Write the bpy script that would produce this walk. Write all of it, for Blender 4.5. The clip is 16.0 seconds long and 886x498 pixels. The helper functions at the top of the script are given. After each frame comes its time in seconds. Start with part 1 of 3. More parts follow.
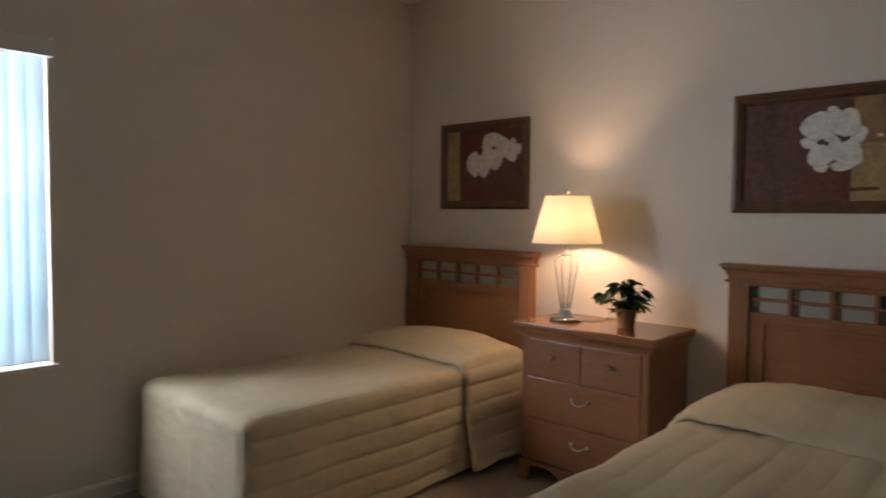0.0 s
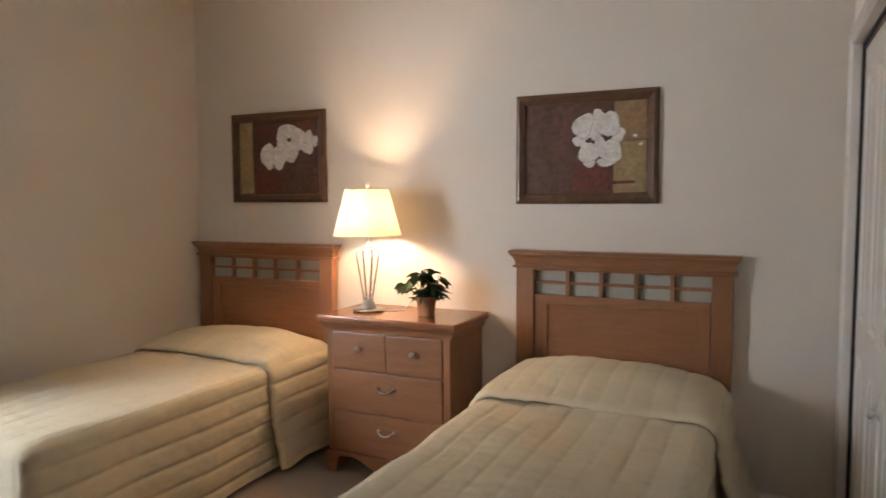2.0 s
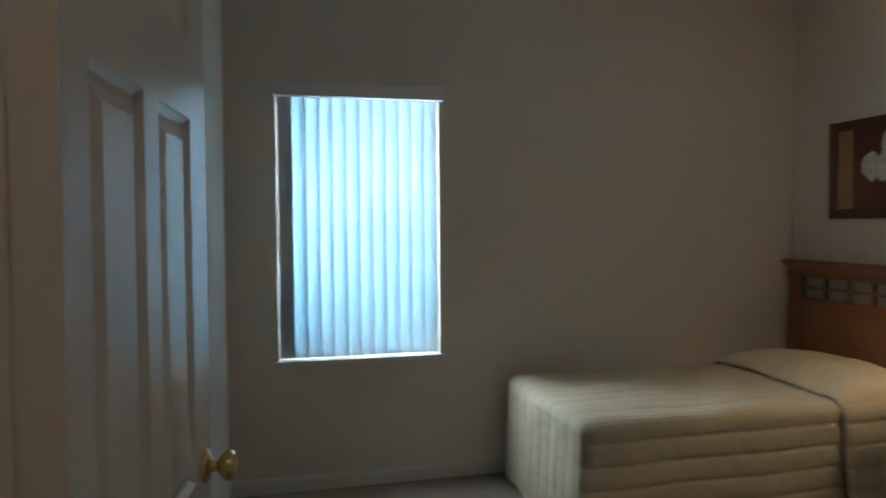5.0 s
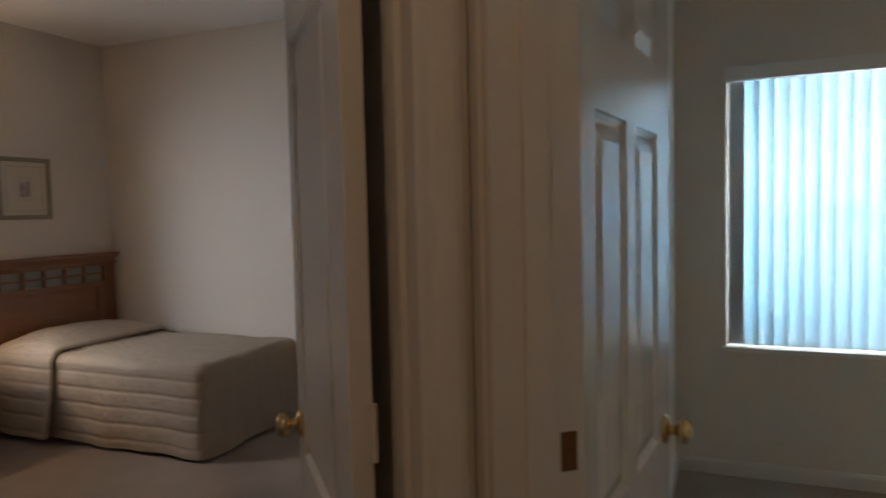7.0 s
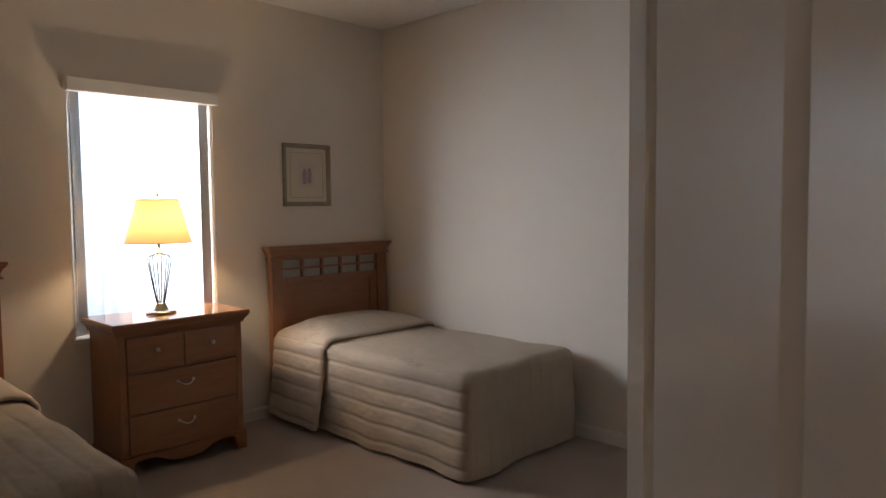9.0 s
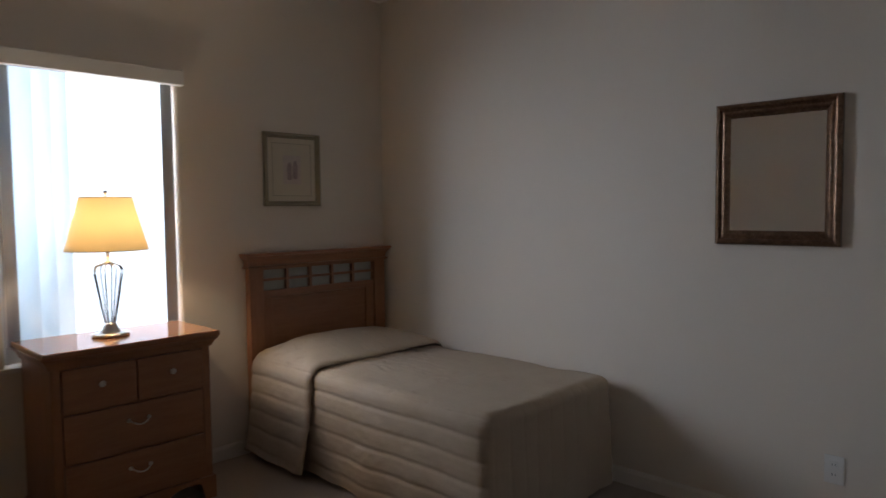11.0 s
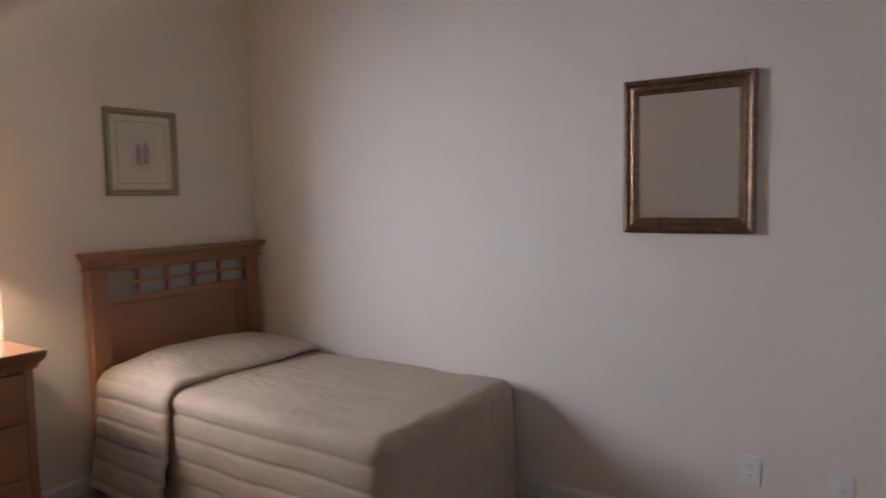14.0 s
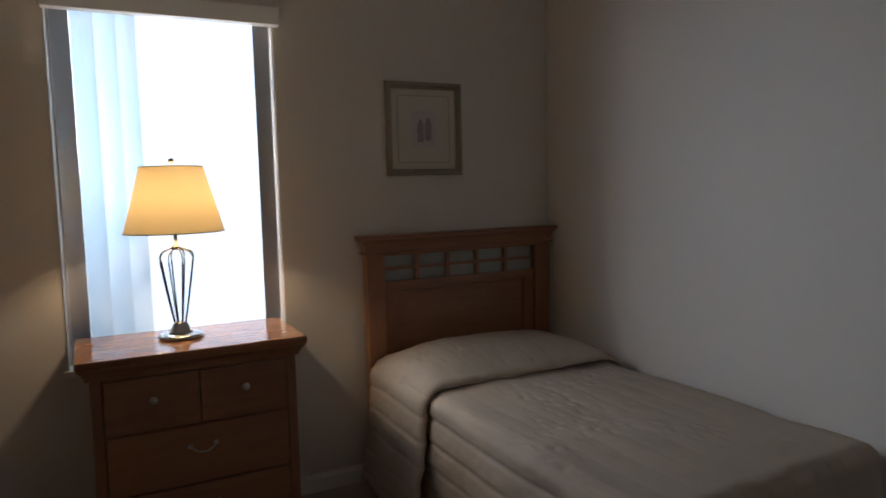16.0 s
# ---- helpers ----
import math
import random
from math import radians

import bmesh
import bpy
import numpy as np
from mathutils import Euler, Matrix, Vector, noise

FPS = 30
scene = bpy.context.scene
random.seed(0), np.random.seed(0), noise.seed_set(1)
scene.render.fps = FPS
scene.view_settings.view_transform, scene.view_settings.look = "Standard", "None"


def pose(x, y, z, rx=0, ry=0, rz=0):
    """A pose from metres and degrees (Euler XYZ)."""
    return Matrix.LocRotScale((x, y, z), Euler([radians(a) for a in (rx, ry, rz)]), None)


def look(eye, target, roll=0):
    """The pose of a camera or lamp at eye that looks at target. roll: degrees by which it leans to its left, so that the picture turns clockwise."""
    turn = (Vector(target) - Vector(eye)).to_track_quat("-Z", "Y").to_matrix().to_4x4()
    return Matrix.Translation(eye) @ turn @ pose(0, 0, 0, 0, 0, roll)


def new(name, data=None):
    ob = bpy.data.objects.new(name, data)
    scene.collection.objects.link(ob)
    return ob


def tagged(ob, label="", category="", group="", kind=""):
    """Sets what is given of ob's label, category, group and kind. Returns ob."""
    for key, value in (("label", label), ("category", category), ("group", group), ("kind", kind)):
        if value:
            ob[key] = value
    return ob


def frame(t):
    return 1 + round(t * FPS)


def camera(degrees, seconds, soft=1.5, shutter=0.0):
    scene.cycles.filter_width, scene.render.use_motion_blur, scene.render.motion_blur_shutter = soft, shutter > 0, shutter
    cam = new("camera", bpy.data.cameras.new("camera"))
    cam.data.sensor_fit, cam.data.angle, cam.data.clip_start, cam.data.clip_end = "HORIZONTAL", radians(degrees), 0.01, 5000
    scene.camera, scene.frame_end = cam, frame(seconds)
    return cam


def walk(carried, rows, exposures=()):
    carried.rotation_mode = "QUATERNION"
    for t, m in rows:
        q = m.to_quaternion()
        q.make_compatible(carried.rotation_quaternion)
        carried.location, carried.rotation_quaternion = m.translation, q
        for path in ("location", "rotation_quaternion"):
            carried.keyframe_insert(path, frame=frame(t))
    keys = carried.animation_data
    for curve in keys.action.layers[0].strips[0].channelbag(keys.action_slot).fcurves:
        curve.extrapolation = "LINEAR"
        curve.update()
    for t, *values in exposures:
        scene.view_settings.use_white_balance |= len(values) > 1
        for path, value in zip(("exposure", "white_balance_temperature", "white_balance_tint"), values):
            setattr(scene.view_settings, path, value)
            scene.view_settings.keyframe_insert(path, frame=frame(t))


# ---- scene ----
cam = camera(65.7, 16.0, soft=1.5, shutter=0.4)
PATH = [
    (0, (3.331, -3.238, 1.363), (1.968, -1.778, 1.256), 0.5),
    (0.5, (3.334, -3.273, 1.348), (2.212, -1.621, 1.238), 0.7),
    (1, (3.313, -3.295, 1.361), (2.378, -1.531, 1.235), 0.2),
    (1.5, (3.3, -3.297, 1.378), (2.508, -1.465, 1.247), -0.2),
    (2, (3.288, -3.302, 1.398), (2.433, -1.5, 1.253), -0.3),
    (2.5, (3.339, -3.205, 1.382), (2.226, -1.549, 1.241), -0.2),
    (3, (3.388, -3.125, 1.389), (2.064, -1.63, 1.276), 0.4),
    (3.5, (3.43, -3.072, 1.375), (1.899, -1.788, 1.295), 0.6),
    (4, (3.473, -3.118, 1.385), (1.769, -2.076, 1.297), 0.3),
    (4.2, (3.485, -3.1, 1.362), (1.723, -2.157, 1.285), 0.2),
    (6.3, (3.782, -3.023, 1.409), (1.821, -3.398, 1.29), -0.9),
    (6.5, (3.8, -3.024, 1.416), (1.863, -3.506, 1.294), -0.7),
    (7, (3.794, -3.062, 1.411), (1.947, -3.823, 1.297), -1.3),
    (7.5, (3.716, -3.178, 1.401), (1.969, -4.145, 1.289), -1.0),
    (8, (3.671, -3.298, 1.414), (1.999, -4.39, 1.308), 0.2),
    (8.5, (3.423, -3.456, 1.383), (1.901, -4.747, 1.263), -1.0),
    (8.7, (3.354, -3.494, 1.393), (1.904, -4.865, 1.265), -1.0),
    (10.8, (2.864, -4.021, 1.378), (1.453, -5.433, 1.267), 0.1),
    (11, (2.817, -4.072, 1.385), (1.377, -5.455, 1.267), -0.6),
    (11.5, (2.711, -4.147, 1.406), (1.161, -5.403, 1.259), -0.3),
    (12, (2.716, -4.25, 1.406), (1.012, -5.286, 1.251), -0.7),
    (12.5, (2.734, -4.31, 1.411), (0.934, -5.165, 1.246), -0.2),
    (13, (2.721, -4.328, 1.408), (0.881, -5.093, 1.236), -0.3),
    (13.5, (2.668, -4.335, 1.396), (0.87, -5.193, 1.223), -0.7),
    (14, (2.517, -4.349, 1.38), (0.867, -5.469, 1.225), -1.1),
    (14.5, (2.36, -4.363, 1.392), (0.903, -5.723, 1.234), -1.1),
    (15, (2.186, -4.458, 1.374), (0.887, -5.97, 1.21), -1.3),
    (15.5, (2.05, -4.534, 1.378), (0.922, -6.176, 1.196), -1.3),
    (16, (1.919, -4.639, 1.357), (0.996, -6.404, 1.174), -1.4),
]
EXPOSURES = [(0.0, -0.32, 7150, 28), (0.5, 0.1, 7400, 38), (1.0, 0.45, 7350, 35), (1.5, 0.62, 7250, 30), (2.0, 0.7, 7150, 27), (2.5, 0.75, 6950, 27),
             (3.0, 0.68, 6550, 20), (3.5, 0.27, 5950, 10), (4.0, -0.15, 5900, 11), (4.2, -0.25, 5900, 11), (6.3, -0.68, 6600, 19), (7.0, -0.3, 6600, 18),
             (7.5, 0.1, 6450, 19), (8.0, 0.22, 6600, 18), (8.5, 0.26, 6600, 18), (8.7, 0.17, 6600, 18), (10.8, -0.75, 6150, 16), (11.5, -0.3, 6150, 17), (12.5, 0.29, 6200, 23),
             (13.5, 0.3, 6200, 22), (14.0, 0.35, 6200, 22), (14.5, 0.08, 6150, 19), (15.3, -0.42, 6050, 17), (16.0, -1.02, 5900, 14)]
walk(cam, [(t, look(eye, target, roll)) for t, eye, target, roll in PATH], EXPOSURES)

# ---- light ----
world = bpy.data.worlds.new("sky")
scene.world = world
world.use_nodes = True
wn = world.node_tree
sky = wn.nodes.new("ShaderNodeTexSky")
sky.sky_type, sky.sun_disc = "NISHITA", False
sky.sun_elevation, sky.sun_rotation = radians(50), radians(60)
wn.links.new(sky.outputs[0], wn.nodes["Background"].inputs[0])
wn.nodes["Background"].inputs[1].default_value = 0.10
sun = new("sun", bpy.data.lights.new("sun", "SUN"))
sun.data.energy, sun.data.angle, sun.data.color = 3.0, radians(0.5), (1.0, 0.95, 0.88)
sun.matrix_world = look((20, 12, 30), (0, 0, 0))


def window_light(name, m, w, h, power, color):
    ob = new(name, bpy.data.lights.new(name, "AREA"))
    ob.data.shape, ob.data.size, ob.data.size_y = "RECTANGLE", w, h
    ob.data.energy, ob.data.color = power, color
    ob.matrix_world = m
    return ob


window_light("daylight_a_sky", look((-0.32, -2.63, 1.76), (1, -2.63, 1.70)), 1.0, 0.80, 74, (0.80, 0.93, 1.0))
window_light("daylight_a_ground", look((-0.32, -2.63, 1.02), (1, -2.63, 1.0)), 1.0, 0.66, 42, (0.70, 0.89, 1.0))
window_light("daylight_b_sky", look((2.45, -8.60, 2.02), (0.40, -6.1, 1.20)), 1.7, 1.1, 128, (0.80, 0.89, 0.98))
window_light("daylight_b_ground", look((1.50, -7.95, 1.45), (1.50, -6, 1.43)), 1.6, 1.7, 32, (0.78, 0.89, 1.0))
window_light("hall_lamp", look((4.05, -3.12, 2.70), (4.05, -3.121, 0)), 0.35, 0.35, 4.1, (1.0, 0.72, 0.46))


def bulb(name, x, y, z, power):
    ob = new(name, bpy.data.lights.new(name, "POINT"))
    ob.data.energy, ob.data.color, ob.data.shadow_soft_size = power, (1.0, 0.75, 0.47), 0.032
    ob.location = (x, y, z)


bulb("bulb_a", 1.405, -0.25, 1.308, 12.5)
bulb("bulb_b", 1.62, -7.35, 1.315, 15.0)


# ---- materials ----
def material(name, color, rough=0.6, metal=0.0, vary=0.06, scale=6.0, fine=120.0, bump=0.1, depth=0.002, spec=0.4):
    """A surface with slow blotches and fine grain, in metres of object space."""
    m = bpy.data.materials.new(name)
    m.use_nodes = True
    n, l = m.node_tree.nodes, m.node_tree.links
    b = n["Principled BSDF"]
    co = n.new("ShaderNodeNewGeometry")
    big, small = n.new("ShaderNodeTexNoise"), n.new("ShaderNodeTexNoise")
    big.inputs["Scale"].default_value, small.inputs["Scale"].default_value = scale, fine
    big.inputs["Detail"].default_value = 4
    for t in (big, small):
        l.new(co.outputs["Position"], t.inputs["Vector"])
    add = n.new("ShaderNodeMath")
    add.operation = "ADD"
    l.new(big.outputs["Fac"], add.inputs[0])
    l.new(small.outputs["Fac"], add.inputs[1])
    ramp = n.new("ShaderNodeMapRange")
    ramp.inputs["From Min"].default_value, ramp.inputs["From Max"].default_value = 0.6, 1.4
    ramp.inputs["To Min"].default_value, ramp.inputs["To Max"].default_value = 1 - vary, 1 + vary
    l.new(add.outputs[0], ramp.inputs["Value"])
    mul = n.new("ShaderNodeVectorMath")
    mul.operation = "SCALE"
    mul.inputs[0].default_value = color
    l.new(ramp.outputs[0], mul.inputs["Scale"])
    l.new(mul.outputs[0], b.inputs["Base Color"])
    b.inputs["Roughness"].default_value, b.inputs["Metallic"].default_value = rough, metal
    b.inputs["Specular IOR Level"].default_value = spec
    if bump:
        bp = n.new("ShaderNodeBump")
        bp.inputs["Strength"].default_value, bp.inputs["Distance"].default_value = bump, depth
        l.new(small.outputs["Fac"], bp.inputs["Height"])
        l.new(bp.outputs[0], b.inputs["Normal"])
    return m


def wood(name, color, dark, rough=0.35, axis=(1, 1, 9)):
    """Stained wood with stretched grain; axis scales the grain (small along the fibres)."""
    m = bpy.data.materials.new(name)
    m.use_nodes = True
    n, l = m.node_tree.nodes, m.node_tree.links
    b = n["Principled BSDF"]
    co, mp = n.new("ShaderNodeTexCoord"), n.new("ShaderNodeMapping")
    mp.inputs["Scale"].default_value = axis
    l.new(co.outputs["Object"], mp.inputs["Vector"])
    g, s = n.new("ShaderNodeTexNoise"), n.new("ShaderNodeTexNoise")
    g.inputs["Scale"].default_value, g.inputs["Detail"].default_value, g.inputs["Distortion"].default_value = 5.0, 8, 0.6
    s.inputs["Scale"].default_value, s.inputs["Detail"].default_value = 40.0, 4
    l.new(mp.outputs[0], g.inputs["Vector"])
    l.new(mp.outputs[0], s.inputs["Vector"])
    ramp = n.new("ShaderNodeValToRGB")
    ramp.color_ramp.elements[0].position, ramp.color_ramp.elements[1].position = 0.3, 0.7
    ramp.color_ramp.elements[0].color, ramp.color_ramp.elements[1].color = (*dark, 1), (*color, 1)
    mix = n.new("ShaderNodeMath")
    mix.operation = "MULTIPLY_ADD"
    mix.inputs[1].default_value, mix.inputs[2].default_value = 0.35, 0.0
    l.new(s.outputs["Fac"], mix.inputs[0])
    add = n.new("ShaderNodeMath")
    add.operation = "MULTIPLY_ADD"
    add.inputs[1].default_value = 0.65
    l.new(g.outputs["Fac"], add.inputs[0])
    l.new(mix.outputs[0], add.inputs[2])
    l.new(add.outputs[0], ramp.inputs["Fac"])
    l.new(ramp.outputs["Color"], b.inputs["Base Color"])
    b.inputs["Roughness"].default_value = rough
    bp = n.new("ShaderNodeBump")
    bp.inputs["Strength"].default_value, bp.inputs["Distance"].default_value = 0.08, 0.001
    l.new(s.outputs["Fac"], bp.inputs["Height"])
    l.new(bp.outputs[0], b.inputs["Normal"])
    return m


def translucent(name, color, through_color, share, rough=0.7):
    m = bpy.data.materials.new(name)
    m.use_nodes = True
    n, l = m.node_tree.nodes, m.node_tree.links
    b = n["Principled BSDF"]
    b.inputs["Base Color"].default_value, b.inputs["Roughness"].default_value = (*color, 1), rough
    tr, mx = n.new("ShaderNodeBsdfTranslucent"), n.new("ShaderNodeMixShader")
    noise_t = n.new("ShaderNodeTexNoise")
    noise_t.inputs["Scale"].default_value = 30
    sc = n.new("ShaderNodeVectorMath")
    sc.operation = "SCALE"
    sc.inputs[0].default_value = through_color
    rng = n.new("ShaderNodeMapRange")
    rng.inputs["To Min"].default_value, rng.inputs["To Max"].default_value = 0.93, 1.07
    l.new(noise_t.outputs["Fac"], rng.inputs["Value"])
    l.new(rng.outputs[0], sc.inputs["Scale"])
    l.new(sc.outputs[0], tr.inputs["Color"])
    mx.inputs[0].default_value = share
    l.new(b.outputs[0], mx.inputs[1])
    l.new(tr.outputs[0], mx.inputs[2])
    l.new(mx.outputs[0], n["Material Output"].inputs["Surface"])
    return m


WALL = material("wall_paint", (0.76, 0.69, 0.60), 0.85, vary=0.02, scale=1.5, fine=220, bump=0.25, depth=0.0015, spec=0.2)
CEIL = material("ceiling_paint", (0.84, 0.81, 0.76), 0.9, vary=0.02, scale=2, fine=160, bump=0.4, depth=0.003, spec=0.2)
TRIM = material("white_gloss_paint", (0.78, 0.74, 0.68), 0.27, vary=0.015, scale=3, fine=60, bump=0.04, depth=0.0006)
CARPET = material("beige_carpet", (0.49, 0.41, 0.345), 0.95, vary=0.26, scale=1.5, fine=420, bump=0.9, depth=0.008, spec=0.1)
WOOD = wood("honey_maple", (0.335, 0.152, 0.074), (0.25, 0.108, 0.049), 0.32, (1.2, 6, 9))
WOOD_V = wood("honey_maple_upright", (0.335, 0.152, 0.074), (0.25, 0.108, 0.049), 0.32, (9, 6, 1.2))
GLOSSY = wood("varnished_maple", (0.335, 0.152, 0.074), (0.25, 0.108, 0.049), 0.16, (1.2, 6, 9))
DARK_WOOD = wood("dark_stained_wood", (0.155, 0.072, 0.032), (0.065, 0.031, 0.015), 0.36, (3, 3, 3))
SPREAD = material("sage_quilted_cotton", (0.65, 0.56, 0.395), 0.9, vary=0.05, scale=9, fine=150, bump=0.25, depth=0.004, spec=0.15)
SPREAD_B = material("taupe_quilted_cotton", (0.435, 0.36, 0.28), 0.9, vary=0.05, scale=9, fine=150, bump=0.25, depth=0.004, spec=0.15)
NICKEL = material("brushed_nickel", (0.62, 0.60, 0.57), 0.28, 1.0, vary=0.03, bump=0.0)
CHROME = material("polished_chrome_wire", (0.42, 0.41, 0.39), 0.20, 1.0, vary=0.03, bump=0.0)
# the same chrome with its backlit darkness put into the colour
BACKLIT_CHROME = material("backlit_chrome_wire", (0.12, 0.115, 0.11), 0.3, 1.0, vary=0.03, bump=0.0)
BRASS = material("polished_brass", (0.74, 0.55, 0.27), 0.20, 1.0, vary=0.04, bump=0.0)
HINGE = material("worn_bronze", (0.26, 0.13, 0.055), 0.42, 0.6, vary=0.2, scale=40, bump=0.1)
SHADE = translucent("linen_lampshade", (0.86, 0.80, 0.66), (0.98, 0.88, 0.60), 0.11)
SHADE_B = translucent("yellow_linen_lampshade", (0.82, 0.70, 0.44), (0.96, 0.72, 0.33), 0.115)
HEM = material("cream_tape", (0.72, 0.62, 0.42), 0.8, vary=0.03, bump=0.0)
SLAT = translucent("vinyl_blind_slat", (0.80, 0.80, 0.78), (0.42, 0.59, 0.67), 0.5, 0.5)
SHEER = translucent("thin_vinyl_slat", (0.85, 0.86, 0.86), (0.82, 0.90, 0.94), 0.70, 0.5)
# white vinyl greyed in its colour, for end slats that pass less daylight
DIM_STACK = material("dimmed_white_vinyl", (0.42, 0.42, 0.42), 0.5, vary=0.03, bump=0.0)
PLASTIC = material("white_plastic", (0.78, 0.76, 0.72), 0.4, vary=0.01, bump=0.0)
# near-black for the shade in the closet gap and the outlet slots
GAP_DARK = material("shaded_gap_and_slot", (0.03, 0.03, 0.03), 0.6, vary=0.02, bump=0.0)
TERRA = material("terracotta", (0.33, 0.17, 0.09), 0.85, vary=0.12, scale=18, fine=200, bump=0.3)
SOIL = material("moss", (0.05, 0.045, 0.03), 0.95, vary=0.3, scale=40, bump=0.5)
LEAF = material("dark_green_leaf", (0.042, 0.082, 0.032), 0.55, spec=0.2, vary=0.30, scale=35, fine=200, bump=0.15)
PETAL = material("white_petal_paint", (0.72, 0.69, 0.64), 0.7, vary=0.26, scale=24, fine=60, bump=0.1)
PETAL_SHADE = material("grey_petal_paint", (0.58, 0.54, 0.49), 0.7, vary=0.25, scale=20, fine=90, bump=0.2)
PAINT_BROWN = material("umber_paint", (0.105, 0.048, 0.032), 0.6, vary=0.55, scale=9, fine=40, bump=0.15)
PAINT_TAN = material("ochre_paint", (0.36, 0.25, 0.12), 0.6, vary=0.35, scale=12, fine=50, bump=0.15)
PAINT_UMBER = material("raw_umber_paint", (0.27, 0.165, 0.085), 0.6, vary=0.35, scale=10, fine=50, bump=0.15)
PAINT_RED = material("rust_paint", (0.14, 0.040, 0.024), 0.6, vary=0.40, scale=12, fine=50, bump=0.15)
MAT_BOARD = material("cream_mat_board", (0.66, 0.60, 0.48), 0.85, vary=0.02, bump=0.05)
PALE_PRINT = material("pale_print_paper", (0.62, 0.54, 0.50), 0.8, vary=0.10, scale=40, bump=0.0)
MAUVE = material("mauve_ink", (0.36, 0.28, 0.28), 0.8, vary=0.35, scale=60, bump=0.0)
CHAMPAGNE = material("champagne_gilt", (0.33, 0.29, 0.20), 0.33, 0.6, vary=0.12, scale=30, bump=0.1)
BRONZE = material("mottled_bronze_gilt", (0.20, 0.125, 0.080), 0.30, 0.9, vary=0.45, scale=28, fine=90, bump=0.35, depth=0.002)
MIRROR = material("silvered_mirror", (0.90, 0.90, 0.89), 0.01, 1.0, vary=0.0, bump=0.0)
GLASS = bpy.data.materials.new("window_glass")
GLASS.use_nodes = True
GLASS.node_tree.nodes["Principled BSDF"].inputs["Transmission Weight"].default_value = 1.0
GLASS.node_tree.nodes["Principled BSDF"].inputs["Roughness"].default_value = 0.0
# grey-green that carries the shade of the wall behind the headboard lattice
WALL_SHADE = material("grey_green_shaded_wall", (0.40, 0.40, 0.35), 0.55, vary=0.05, scale=20, bump=0.05)
DARK_VOID = material("dark_fabric", (0.05, 0.045, 0.04), 0.9, vary=0.1)
OUTSIDE = material("outside_grass", (0.06, 0.10, 0.03), 0.95, vary=0.3, scale=0.6, fine=9, bump=0.4)


# ---- mesh helpers ----
def part(name, bm, mat, parent=None, label="", smooth=False):
    me = bpy.data.meshes.new(name)
    bmesh.ops.recalc_face_normals(bm, faces=bm.faces)
    if smooth:
        for f in bm.faces:
            f.smooth = True
    bm.to_mesh(me)
    bm.free()
    me.materials.append(mat)
    ob = new(name, me)
    ob.parent = parent
    if label:
        tagged(ob, label)
    return ob


def thing(name, m, label, category, group="", kind=""):
    ob = new(name)
    ob.empty_display_size = 0.1
    ob.matrix_world = m
    return tagged(ob, label, category, group, kind)


def box(bm, x0, x1, y0, y1, z0, z1, bevel=0.0, m=None):
    vs = [bm.verts.new((x, y, z)) for x in (x0, x1) for y in (y0, y1) for z in (z0, z1)]
    fs = [bm.faces.new([vs[i] for i in q]) for q in
          ((0, 1, 3, 2), (4, 6, 7, 5), (0, 4, 5, 1), (2, 3, 7, 6), (0, 2, 6, 4), (1, 5, 7, 3))]
    if m is not None:
        bmesh.ops.transform(bm, matrix=m, verts=vs)
    if bevel:
        es = {e for f in fs for e in f.edges}
        bmesh.ops.bevel(bm, geom=list(es), offset=bevel, segments=2, affect="EDGES", profile=0.6)
    return bm


def boxed(*a, **k):
    return box(bmesh.new(), *a, **k)


def lathe(profile, seg=28, cx=0.0, cy=0.0, bm=None, m=None):
    """Turn a profile of (radius, height) about the upright axis."""
    bm = bm or bmesh.new()
    rings, made = [], []
    for r, z in profile:
        ring = [bm.verts.new((cx + r * math.cos(2 * math.pi * i / seg), cy + r * math.sin(2 * math.pi * i / seg), z)) for i in range(seg)]
        rings.append(ring)
        made += ring
    for a, b in zip(rings, rings[1:]):
        for i in range(seg):
            bm.faces.new((a[i], a[(i + 1) % seg], b[(i + 1) % seg], b[i]))
    if profile[0][0] > 1e-4:
        bm.faces.new(rings[0][::-1])
    if profile[-1][0] > 1e-4:
        bm.faces.new(rings[-1])
    if m is not None:
        bmesh.ops.transform(bm, matrix=m, verts=made)
    return bm


def tube(points, r, seg=8, bm=None):
    """A round rod along points."""
    bm = bm or bmesh.new()
    pts = [Vector(p) for p in points]
    rings = []
    for i, p in enumerate(pts):
        d = (pts[min(i + 1, len(pts) - 1)] - pts[max(i - 1, 0)]).normalized()
        q = d.to_track_quat("Z", "Y")
        rings.append([bm.verts.new(p + q @ Vector((r * math.cos(2 * math.pi * k / seg), r * math.sin(2 * math.pi * k / seg), 0))) for k in range(seg)])
    for a, b in zip(rings, rings[1:]):
        for k in range(seg):
            bm.faces.new((a[k], a[(k + 1) % seg], b[(k + 1) % seg], b[k]))
    bm.faces.new(rings[0][::-1])
    bm.faces.new(rings[-1])
    return bm


def extrude_profile(profile, path, bm=None):
    """Sweep a closed profile of (out, up) along straight runs; path: list of (point, out direction)."""
    bm = bm or bmesh.new()
    rings = [[bm.verts.new((p[0] + o[0] * a, p[1] + o[1] * a, p[2] + b)) for a, b in profile] for p, o in path]
    k = len(profile)
    for a, b in zip(rings, rings[1:]):
        for i in range(k):
            bm.faces.new((a[i], a[(i + 1) % k], b[(i + 1) % k], b[i]))
    bm.faces.new(rings[0][::-1])
    bm.faces.new(rings[-1])
    return bm


